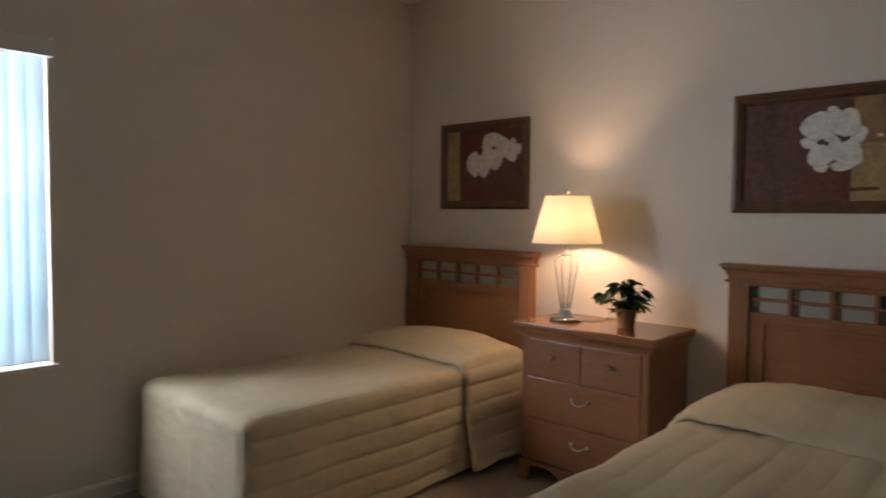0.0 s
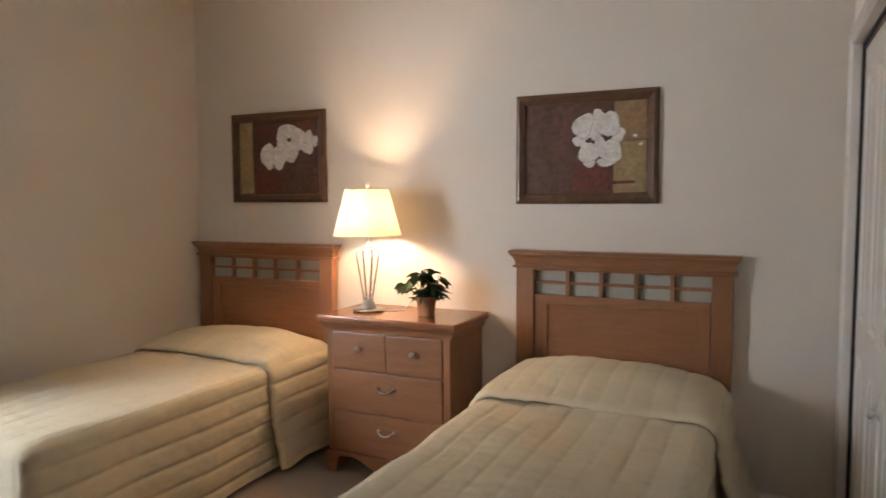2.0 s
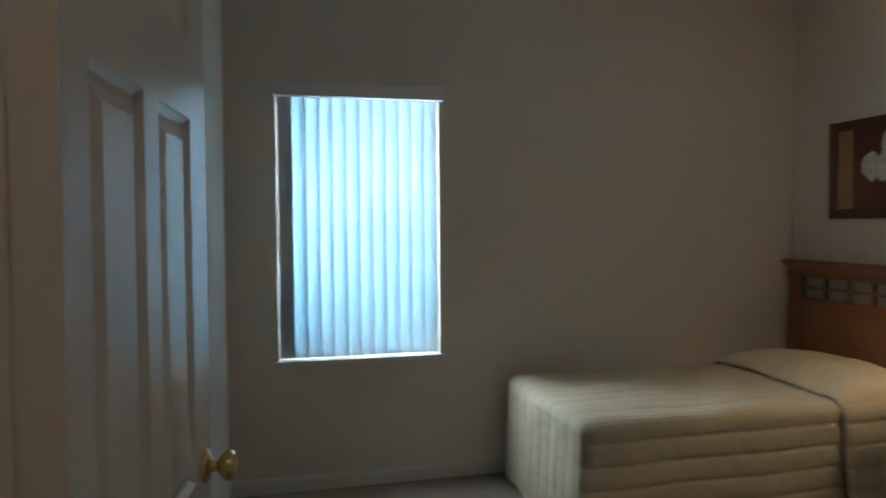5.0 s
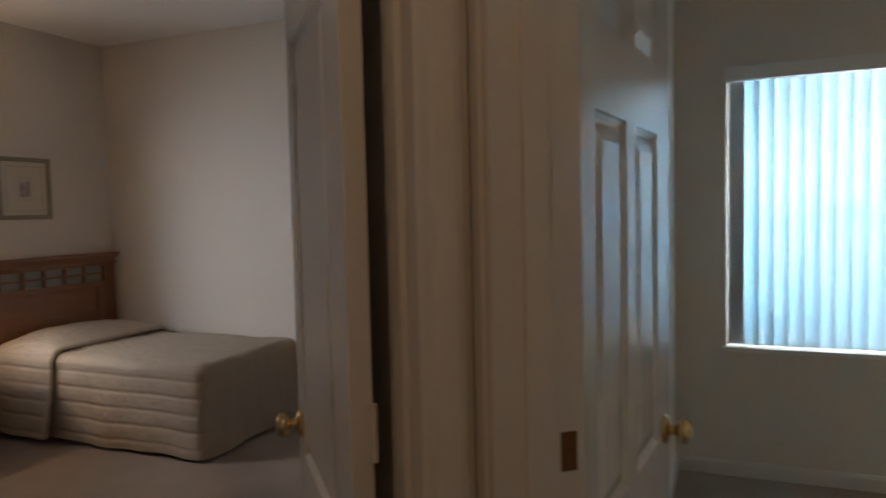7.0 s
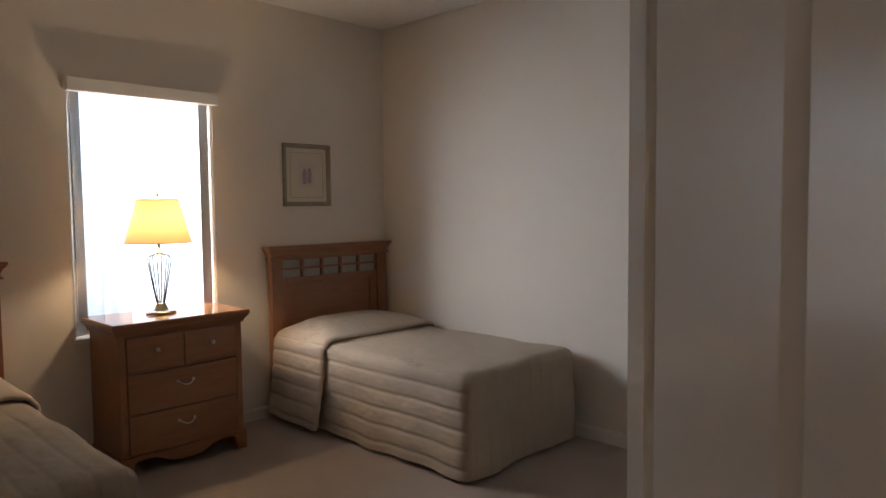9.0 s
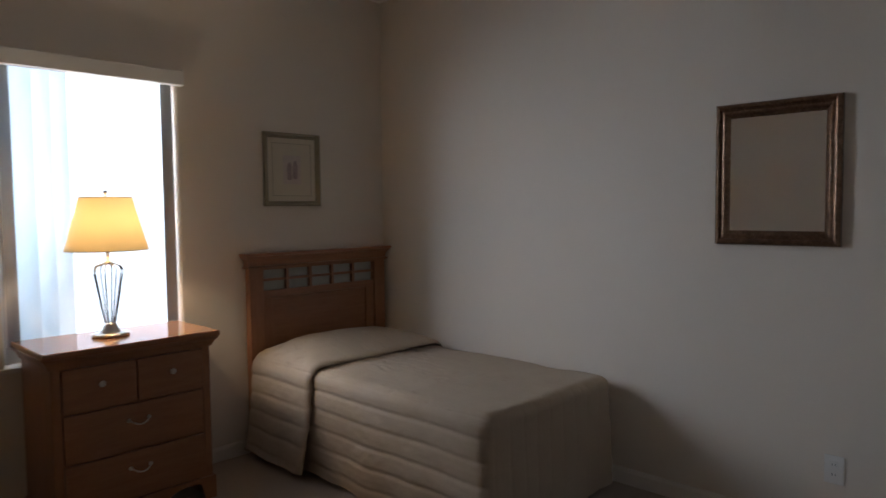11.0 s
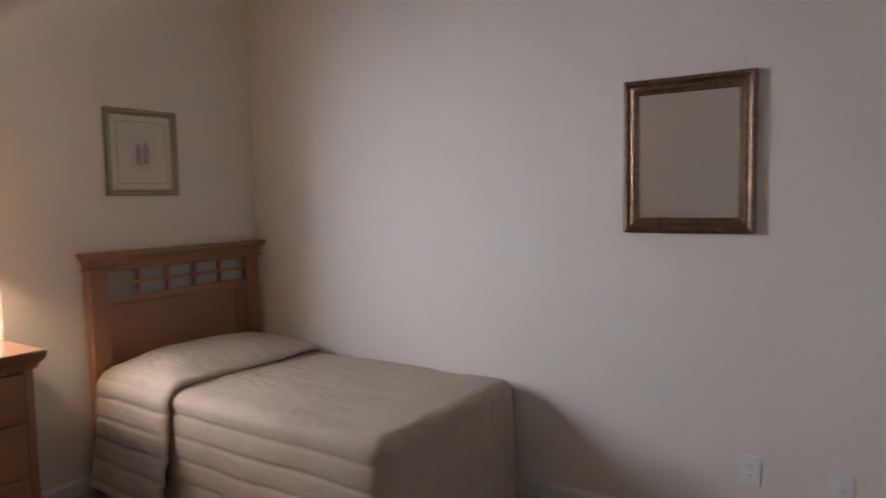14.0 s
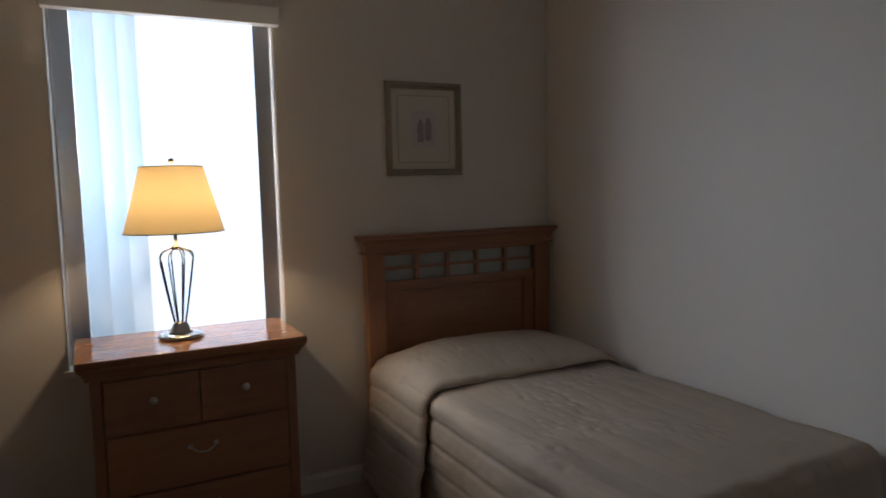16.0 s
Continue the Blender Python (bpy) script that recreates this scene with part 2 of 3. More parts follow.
# ---- structure ----
H = 2.74
R2 = math.sqrt(0.5)
CA, SA = math.cos(radians(39)), math.sin(radians(39))
AX, AY = 2.85, -3.255      # hinge corner of the first bedroom's door
BX, BY = 2.86, -3.535      # hinge corner of the second bedroom's door
DOOR_W, DOOR_H, THICK = 0.71, 2.03, 0.11
A_EAST, A_SOUTH = 3.585, -3.305
B_WEST, B_NORTH, B_SOUTH, B_EAST = -0.235, -4.05, -7.56, 3.62


def local(x, y, ux, uy):
    """Frame with its x along (ux, uy) and its y to the left of that."""
    return Matrix(((ux, -uy, 0, x), (uy, ux, 0, y), (0, 0, 1, 0), (0, 0, 0, 1)))


def wall(name, m, length, depth, holes=(), start=0.0, label="cream painted plaster wall", top=H):
    """Wall in frame m from start to length, its room face at y = 0 and its thickness towards y = depth; holes: (x0, x1, z0, z1)."""
    bm = bmesh.new()
    y0, y1 = min(0, depth), max(0, depth)
    x = start
    for a, b, c, d in sorted(holes):
        box(bm, x, a, y0, y1, 0, top)
        if c > 0:
            box(bm, a, b, y0, y1, 0, c)
        box(bm, a, b, y0, y1, d, top)
        x = b
    box(bm, x, length, y0, y1, 0, top)
    bmesh.ops.transform(bm, matrix=m, verts=bm.verts)
    ob = part(name, bm, WALL)
    return tagged(ob, label, "wall", "", "structure")


MA = local(AX, AY, CA, SA)       # along the first door's wall; hall on the -y side
MB = local(BX, BY, R2, -R2)      # along the second door's wall; hall on the +y side
WA = (-3.055, -2.21, 0.67, 2.09)
WB = (1.168, 2.000, 0.69, 2.103)

wall("wall_north", local(0, 0, 1, 0), A_EAST + 0.8, 0.12, start=-0.12)
wall("wall_west", local(0, A_SOUTH - 0.11, 0, 1), -A_SOUTH + 0.11, 0.14,
     [(WA[0] - A_SOUTH + 0.11, WA[1] - A_SOUTH + 0.11, WA[2], WA[3])])
wall("wall_south", local(-0.14, A_SOUTH, 1, 0), AX - 0.05 + 0.14, -THICK)
wall("closet_wall_east", local(A_EAST, 0, 0, -1), 2.67, THICK, [(0.085, 1.325, 0, 2.02)])
wall("door_wall_a", MA, 1.04, -THICK, [(-0.02, DOOR_W + 0.02, 0, DOOR_H + 0.02)], start=-0.085)
wall("door_wall_b", MB, 1.04, THICK, [(-0.02, DOOR_W + 0.02, 0, DOOR_H + 0.02)], start=-0.085)
wall("hall_wall_north", local(3.60, -2.745, 1, 0), 2.6, 0.10)
wall("hall_wall_south", local(3.62, -4.18, 1, 0), 2.6, -0.10)
wall("hall_wall_end", local(6.2, -4.18, 0, 1), 1.45, -0.10)
wall("closet_a_back", local(A_EAST + 0.78, 0.0, 0, -1), 2.64, 0.10)
wall("closet_wall_north", local(B_WEST, B_NORTH, 1, 0), 2.47, THICK, [(0.095, 1.335, 0, 2.02)])
# wall of guessed run, added close behind the open leaf to darken its slit
wall("added_slit_wall", local(2.225, B_NORTH - 0.002, R2, R2), 0.84, 0.10)
wall("mirror_wall", local(B_WEST, B_SOUTH, 0, 1), 4.2, 0.12, start=-0.14)
wall("window_wall_south", local(B_WEST, B_SOUTH, 1, 0), B_EAST - B_WEST + 0.1, -0.14,
     [(WB[0] - B_WEST, WB[1] - B_WEST, WB[2], WB[3])])
wall("wall_east_b", local(B_EAST, B_SOUTH, 0, 1), 3.45, -0.10)

def slab(z0, z1):
    """Footprint of the two rooms and the hall."""
    bm = boxed(-0.37, 4.46, -7.77, 0.12, z0, z1)
    return box(bm, 4.46, 6.3, -4.28, -2.64, z0, z1)


flo = tagged(part("floor", slab(-0.32, 0.0), CARPET), "beige cut-pile carpet floor", "floor", "", "structure")
cei = tagged(part("ceiling", slab(H, H + 0.15), CEIL), "off-white textured plaster ceiling", "ceiling", "", "structure")
tagged(part("ground", boxed(-900, 900, -900, 900, -0.5, -0.3), OUTSIDE), "green lawn outside the house", "ground", "", "structure")

BASE = [(0, 0), (0.013, 0), (0.013, 0.062), (0.006, 0.078), (0, 0.08)]


def baseboard(x0, y0, x1, y1, ox, oy):
    bm = extrude_profile(BASE, [((x0, y0, 0), (ox, oy)), ((x1, y1, 0), (ox, oy))])
    tagged(part("baseboard", bm, TRIM), "white painted wooden baseboard", "baseboard", "", "structure")


baseboard(0, 0, A_EAST, 0, 0, -1)
baseboard(0, A_SOUTH, 0, 0, 1, 0)
baseboard(0, A_SOUTH, 2.78, A_SOUTH, 0, 1)
baseboard(A_EAST, -1.38, A_EAST, -2.66, -1, 0)
baseboard(B_WEST, B_SOUTH, B_WEST, B_NORTH, 1, 0)
baseboard(B_WEST, B_SOUTH, B_EAST, B_SOUTH, 0, 1)
baseboard(1.16, B_NORTH, 2.20, B_NORTH, 0, -1)
baseboard(B_EAST, B_SOUTH, B_EAST, -4.30, -1, 0)

CASING = [(0, 0), (0, 0.011), (0.006, 0.013), (0.020, 0.013), (0.026, 0.017), (0.055, 0.019), (0.068, 0.015), (0.072, 0)]


def casing(parent, w, h, face, out):
    """Moulded trim round an opening from x = 0 to w, on the plane y = face, standing proud towards out."""
    for name, bm in (("side_casing", 0), ("side_casing", 1), ("head_casing", 2)):
        b = bmesh.new()
        rings = []
        if bm < 2:
            ends = [(0.0, 0.0), (h, 1.0)]
            for z, grow in ends:
                rings.append([b.verts.new(((-a if bm == 0 else w + a), face + out * d, z + a * grow)) for a, d in CASING])
        else:
            for x, s in ((0.0, -1), (w, 1)):
                rings.append([b.verts.new((x + s * a, face + out * d, h + a)) for a, d in CASING])
        k = len(CASING)
        for i in range(k):
            b.faces.new((rings[0][i], rings[0][(i + 1) % k], rings[1][(i + 1) % k], rings[1][i]))
        b.faces.new(rings[0][::-1])
        b.faces.new(rings[1])
        part(name, b, TRIM, parent)


def door_frame(name, m, w, h, depth, stop_at=None, label=""):
    f = thing(name, m, label or "white painted door frame with moulded casing", "door frame", "", "structure")
    y0, y1 = min(0, depth) - 0.001, max(0, depth) + 0.001
    part("jamb", boxed(-0.02, 0, y0, y1, 0, h), TRIM, f)
    part("jamb", boxed(w, w + 0.02, y0, y1, 0, h), TRIM, f)
    part("head_jamb", boxed(-0.02, w + 0.02, y0, y1, h, h + 0.02), TRIM, f)
    if stop_at is not None:
        a, b = sorted(stop_at)
        part("door_stop", boxed(0, 0.011, a, b, 0, h - 0.011, 0.002), TRIM, f)
        part("door_stop", boxed(w - 0.011, w, a, b, 0, h - 0.011, 0.002), TRIM, f)
        part("door_stop", boxed(0, w, a, b, h - 0.011, h, 0.002), TRIM, f)
    s = 1 if depth > 0 else -1
    casing(f, w, h, depth + s * 0.001, s)
    casing(f, w, h, -s * 0.001, -s)
    return f


fa = door_frame("door_frame_1", MA, DOOR_W, DOOR_H, -THICK, (-0.040, -0.078))
for z in (0.28, 1.07, 1.84):
    part("hinge_leaf", boxed(0.0, 0.0016, -0.024, 0.0005, z - 0.028, z + 0.028), HINGE, fa, "worn bronze hinge leaf")
fb = door_frame("door_frame_2", MB, DOOR_W, DOOR_H, THICK, (0.040, 0.078))
door_frame("closet_frame_1", local(A_EAST, -0.105, 0, -1), 1.2, 2.0, THICK, label="white painted closet frame beside the headboard wall")
door_frame("closet_frame_2", local(B_WEST + 0.115, B_NORTH, 1, 0), 1.2, 2.0, THICK, label="white painted closet frame beside the mirror wall")


def raised_panel(x0, x1, z0, z1, y, out):
    """A raised field inside a sunk moulding; its back lies on the plane y."""
    bm = bmesh.new()
    steps = [(0.0, 0.000), (0.003, -0.004), (0.011, -0.011), (0.016, -0.011), (0.044, -0.002), (0.048, -0.002)]
    rings = []
    for inset, d in steps:
        rings.append([bm.verts.new((x, y + out * d, z)) for x, z in
                      ((x0 + inset, z0 + inset), (x1 - inset, z0 + inset), (x1 - inset, z1 - inset), (x0 + inset, z1 - inset))])
    for a, b in zip(rings, rings[1:]):
        for i in range(4):
            bm.faces.new((a[i], a[(i + 1) % 4], b[(i + 1) % 4], b[i]))
    bm.faces.new(rings[-1])
    return bm


def door_slab(parent, w, h, t, cols, rows):
    """Stiles and rails from x = 0 to w and y = 0 to t, with raised panels on both faces. cols, rows: the fields."""
    bm = bmesh.new()
    xs = [0.0] + [v for c in cols for v in c] + [w]
    z_lo = 0.012
    for a, b in zip(xs[0::2], xs[1::2]):
        box(bm, a, b, 0, t, z_lo, h)
    zs = [z_lo] + [v for r in rows for v in r] + [h]
    for c0, c1 in cols:
        for a, b in zip(zs[0::2], zs[1::2]):
            box(bm, c0, c1, 0, t, a, b)
    slab = part("slab", bm, TRIM, parent)
    for c0, c1 in cols:
        for z0, z1 in rows:
            part("panel", raised_panel(c0, c1, z0, z1, t, 1), TRIM, slab)
            part("panel", raised_panel(c0, c1, z0, z1, 0, -1), TRIM, slab)
    return slab


def knob(parent, x, y, z, out, mat=BRASS, size=1.0):
    prof = [(0.0, 0.0), (0.032, 0.0), (0.033, 0.004), (0.026, 0.010), (0.012, 0.014), (0.011, 0.026), (0.018, 0.030),
            (0.027, 0.038), (0.029, 0.046), (0.026, 0.054), (0.016, 0.060), (0.0, 0.062)]
    m = Matrix.Translation((x, y, z)) @ Matrix.Rotation(radians(-90 * out), 4, "X")
    part("knob", lathe([(r * size, d * size) for r, d in prof], 24, m=m), mat, parent, "polished brass knob" if mat is BRASS else "", smooth=True)


ROWS6 = [(0.23, 0.74), (0.90, 1.56), (1.70, 1.91)]


def bedroom_door(name, m, side, label, metal=BRASS, cols=((0.105, 0.305), (0.375, 0.575)), rows=ROWS6, w=0.70):
    """Leaf in frame m: x from the hinge, thickness on the +y side times side."""
    d = thing(name, m, label, "door", "bedroom doors", "structure")
    t = 0.035
    door_slab(d, w, DOOR_H - 0.008, t, list(cols), list(rows))
    knob(d, w - 0.062, t, 0.91, 1)
    knob(d, w - 0.062, 0, 0.91, -1)
    y = 0 if side > 0 else t
    for z in (0.28, 1.07, 1.84):
        h = part("hinge", lathe([(0.006, z - 0.045), (0.006, z + 0.045)], 10, -0.006, y), metal, d, "brass hinge" if metal is BRASS else "white painted hinge")
        part("hinge_leaf", boxed(-0.0015, 0.0005, min(y, t / 2) + 0.002, max(y, t / 2) - 0.006, z - 0.044, z + 0.044), metal, h)
    part("latch_plate", boxed(w - 0.0005, w + 0.001, t / 2 - 0.012, t / 2 + 0.012, 0.88, 0.94), BRASS, d)
    return d


bedroom_door("door_1", local(AX - 0.006, AY, -0.9945, 0.1045) @ Matrix.Translation((0, 0.0, 0)), -1,
             "white six-panel bedroom door, open against the wall")
bedroom_door("door_2", local(BX, BY, -R2, -R2) @ Matrix.Translation((0.014, 0.065 - 0.035, 0)) @ Matrix.Rotation(radians(-3.8), 4, "Z"), 1,
             "white panelled bedroom door, standing open into the room", TRIM, ((0.15, 0.585),), ((0.22, 0.70), (0.84, 1.80)), 0.68)


def bifold(name, m, label, knobs):
    """Four folding leaves, closed, from x = 0 to 1.2; the room on the -y side."""
    d = thing(name, m, label, "closet door", "bifold closet doors", "structure")
    for i in range(4):
        x = 0.014 + i * 0.294
        leaf = door_slab(d, 0.291, 1.975, 0.03, [(0.065, 0.23)], [(0.14, 0.78), (0.92, 1.86)])
        leaf.name = "leaf"
        leaf.location.x = x
        if i in knobs:
            knob(leaf, knobs[i][0], 0.0, knobs[i][1], -1, NICKEL, 0.62)
    # dark strips added at jamb and head to draw the shaded gap line
    for q in ((0.0, 0.004, -0.012, 0.004, 0.0, 1.982), (0.0, 1.2, -0.012, -0.005, 1.984, 1.999)):
        part("gap_shade_strip", boxed(*q), GAP_DARK, d, "dark strip standing in for the shade of the door gap")
    part("track", boxed(0.0, 1.2, -0.004, 0.03, 1.982, 1.999), NICKEL, d)


bifold("closet_door_1", local(A_EAST + 0.032, -0.105, 0, -1), "white panelled bifold closet doors, closed, with nickel knobs",
       {2: (0.12, 0.72), 3: (0.20, 0.72)})
bifold("closet_door_2", local(B_WEST + 0.115, B_NORTH + 0.032, 1, 0), "white panelled bifold closet doors, closed, with nickel knobs",
       {1: (0.16, 0.49), 2: (0.12, 0.49)})


def window(name, m, w, z0, z1, depth, label, divided=True):
    """Opening from x = 0 to w in frame m, whose y runs outwards: sill, frame with a meeting rail, and panes."""
    f = thing(name, m, label, "window", "", "structure")
    part("window_sill", boxed(-0.02, w + 0.02, -0.022, depth - 0.05, z0 - 0.02, z0 + 0.004, 0.004), TRIM, f)
    bm = bmesh.new()
    a, b = depth - 0.06, depth - 0.01
    bars = [(0, 0.035, z0, z1), (w - 0.035, w, z0, z1), (0.035, w - 0.035, z0, z0 + 0.04), (0.035, w - 0.035, z1 - 0.04, z1)]
    if divided:
        bars.append((0.035, w - 0.035, (z0 + z1) / 2 - 0.008, (z0 + z1) / 2 + 0.008))
    for q in bars:
        box(bm, q[0], q[1], a, b, q[2], q[3])
    part("window_frame", bm, PLASTIC, f)
    zm = (z0 + z1) / 2
    for p, q in ((z0 + 0.04, zm - 0.008), (zm + 0.008, z1 - 0.04)) if divided else ((z0 + 0.04, z1 - 0.04),):
        pane = part("pane", boxed(0.035, w - 0.035, depth - 0.037, depth - 0.033, p, q), GLASS, f)
        pane.visible_shadow = False


window("window_1", local(0, WA[0], 0, 1), WA[1] - WA[0], WA[2], WA[3], 0.14, "white framed bedroom window with daylight behind blinds")
window("window_2", local(WB[1], B_SOUTH, -1, 0), WB[1] - WB[0], WB[2], WB[3], 0.14, "white framed bedroom window behind the chest of drawers", False)


def slat(x, y, z0, z1, width, turn, mat, parent):
    """One upright slat with a shallow curve across."""
    bm = bmesh.new()
    cols = []
    for i in range(5):
        u = (i / 4 - 0.5)
        cols.append([bm.verts.new((u * width, 0.006 * (1 - 4 * u * u) + dy, z)) for z in (z0, z1) for dy in (0, 0.0009)])
    for a, b in zip(cols, cols[1:]):
        bm.faces.new((a[0], b[0], b[2], a[2]))
        bm.faces.new((a[1], a[3], b[3], b[1]))
        bm.faces.new((a[2], b[2], b[3], a[3]))
        bm.faces.new((a[0], a[1], b[1], b[0]))
    bmesh.ops.transform(bm, matrix=Matrix.Translation((x, y, 0)) @ Matrix.Rotation(radians(turn), 4, "Z"), verts=bm.verts)
    return part("slat", bm, mat, parent, smooth=True)


def blind(name, m, w, z0, z1, turns, label, mat=SLAT):
    b = thing(name, m, label, "blind")
    rail = part("valance", boxed(-0.01, w + 0.015, -0.055, -0.002, z1 - 0.072, z1, 0.004), PLASTIC, b, "white vinyl valance")
    for sx in (-0.012, w + 0.012):
        part("end_clip", boxed(sx - 0.004, sx + 0.004, -0.05, -0.004, z1 - 0.06, z1 + 0.012, 0.002), PLASTIC, rail)
    part("head_rail", boxed(0.005, w - 0.005, 0.012, 0.052, z1 - 0.04, z1 - 0.004), NICKEL, b)
    part("wand", tube([(0.012, -0.006, z1 - 0.06), (0.013, -0.008, z0 + 0.5), (0.012, -0.007, z0 + 0.10)], 0.004, 8), PLASTIC, b, "thin clear tilt wand", smooth=True)
    n = len(turns)
    for i, a in enumerate(turns):
        if a is not None:
            # a tuple marks a narrower end slat, its dimness given by the grey colour
            stacked = isinstance(a, tuple)
            slat(0.046 + (w - 0.092) * i / (n - 1), 0.032, z0 + 0.016, z1 - 0.045, 0.076 if stacked else 0.089, a[0] if stacked else a, DIM_STACK if stacked else mat, b)
    return b


blind("vertical_blind", local(0, WA[0], 0, 1), WA[1] - WA[0], WA[2], WA[3],
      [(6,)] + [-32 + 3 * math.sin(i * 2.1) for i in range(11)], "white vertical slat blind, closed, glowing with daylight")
blind("vertical_blind", local(WB[1], B_SOUTH, -1, 0), WB[1] - WB[0], WB[2], WB[3],
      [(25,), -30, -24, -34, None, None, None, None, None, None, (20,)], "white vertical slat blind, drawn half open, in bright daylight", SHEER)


# ---- furniture ----
def smooth_step(a, b, v):
    v = min(1.0, max(0.0, (v - a) / (b - a)))
    return v * v * (3 - 2 * v)


def spread_mesh(w, y0, y1, z0, z1, hump, seed, grow=0.0, foot=True, bottom=None, hang=0.062, quilt=0.46):
    """A quilted cover: x across (-w/2 to w/2), y from the head y0 to the foot y1 (negative), puffed in lengthwise channels
    on top and sides and upright ones at the foot."""
    rnd = random.Random(seed)
    ph = [rnd.uniform(0, 6.28) for _ in range(8)]
    hw, r = w / 2 + grow, 0.055 if foot else 0.095
    top, low = z1 + grow, z0 if bottom is None else bottom
    length = abs(y1 - y0)
    bm = bmesh.new()
    cache = {}

    def place(x, y, z):
        # rounded box about the mattress
        cx = max(-hw + r, min(hw - r, x))
        cy = max(-length - (grow if foot else 0) + r, y) if foot else y
        cz = min(top - r, z)
        d = Vector((x - cx, y - cy, z - cz))
        n = d.normalized() if d.length > 1e-6 else Vector((0, 0, 1))
        p = Vector((cx, cy, cz)) + n * (r if d.length > 1e-6 else 0)
        ax, ay, az = abs(n.x), abs(n.y), max(0.0, n.z)
        # channels 0.105 wide, stitched
        def puff(v, k):
            d = abs((v + k + 0.0485) % 0.097 - 0.0485)
            return 0.0050 * (1 - math.exp(-(d / 0.011) ** 2)) + 0.002 * (d / 0.0485)
        lift = az * az * quilt * puff(x, 0.049) + ax * ax * puff(z, 0.02) + ay * ay * (0.25 + quilt) * puff(x, 0.049)
        wob = 0.004 * math.sin(7 * x + 9 * y + ph[0]) + 0.0015 * math.sin(17 * y + 11 * z + ph[1]) + 0.0015 * math.sin(23 * x - 5 * z + ph[2])
        q = Vector((x, y + seed, z))
        wob += 0.004 * noise.noise(q * 7) + 0.0022 * noise.noise(Vector((x * 14, (y + seed) * 40, z * 14))) * az
        wob += 0.0022 * noise.noise(Vector(((x + seed) * 12, y * 30, z * 26))) * (ax + ay)
        wob += 0.0024 * noise.noise(Vector((x * 22, (y + 3 * seed) * 26, z * 10))) * az * smooth_step(0.35, 0.75, noise.noise(Vector((x * 3, (y + seed) * 3, 5))) + 0.5)
        crease = noise.noise(Vector((x * 30 + 9 * y, (y + seed) * 24 - 12 * x, 3.0)))
        wob -= (0.007 if quilt < 0.4 else 0.0012) * az * smooth_step(0.12, 0.5, crease) * smooth_step(0.42, 0.62, 0.5 + noise.noise(Vector((x * 2.4, (y + 2 * seed) * 2.4, 8.0))))
        p += n * (lift + wob)
        if not foot:
            p -= n * (grow - 0.010) * smooth_step(length - 0.032, length, -y) ** 2
        # pillow under the head end
        if z > z1 - 0.3:
            k = hump(-y) * (1 - 0.95 * (abs(x) / hw) ** 3.2) * smooth_step(z1 - 0.28, z1, z)
            p.z += k
        # the hem hangs a little out and wavers
        if z < top - r:
            q = (top - r - z) / (top - r - low + 1e-6)
            flare = (0.014 if foot else hang * math.sqrt(q)) * q + ((0.003 if quilt > 0.4 else 0.007) if foot else 0.008) * q * math.sin(21 * y + 15 * x + ph[3])
            p += Vector((n.x, n.y, 0)) * flare
            p.z += 0.005 * q * math.sin(9 * y + 7 * x + ph[4])
        return p

    def vert(x, y, z):
        key = (round(x, 4), round(y, 4), round(z, 4))
        if key not in cache:
            cache[key] = bm.verts.new(place(x, y, z) + Vector((0, y0, 0)))
        return cache[key]

    nx, ny, nz = 170, max(8, int(length / 0.013)), 92
    xs = [-hw + 2 * hw * i / nx for i in range(nx + 1)]
    end = length + (grow if foot else 0)
    ys = [-end * j / ny for j in range(ny + 1)]
    zs = [low + (top - low) * k / nz for k in range(nz + 1)]

    def sheet(a, b, f):
        for i in range(len(a) - 1):
            for j in range(len(b) - 1):
                bm.faces.new((f(a[i], b[j]), f(a[i + 1], b[j]), f(a[i + 1], b[j + 1]), f(a[i], b[j + 1])))

    sheet(xs, ys, lambda x, y: vert(x, y, top))
    sheet(ys, zs, lambda y, z: vert(-hw, y, z))
    sheet(ys, zs, lambda y, z: vert(hw, y, z))
    if foot:
        sheet(xs, zs, lambda x, z: vert(x, -end, z))
    return bm


def thicken(ob, t):
    s = ob.modifiers.new("thickness", "SOLIDIFY")
    s.thickness, s.offset = t, -1
    return ob


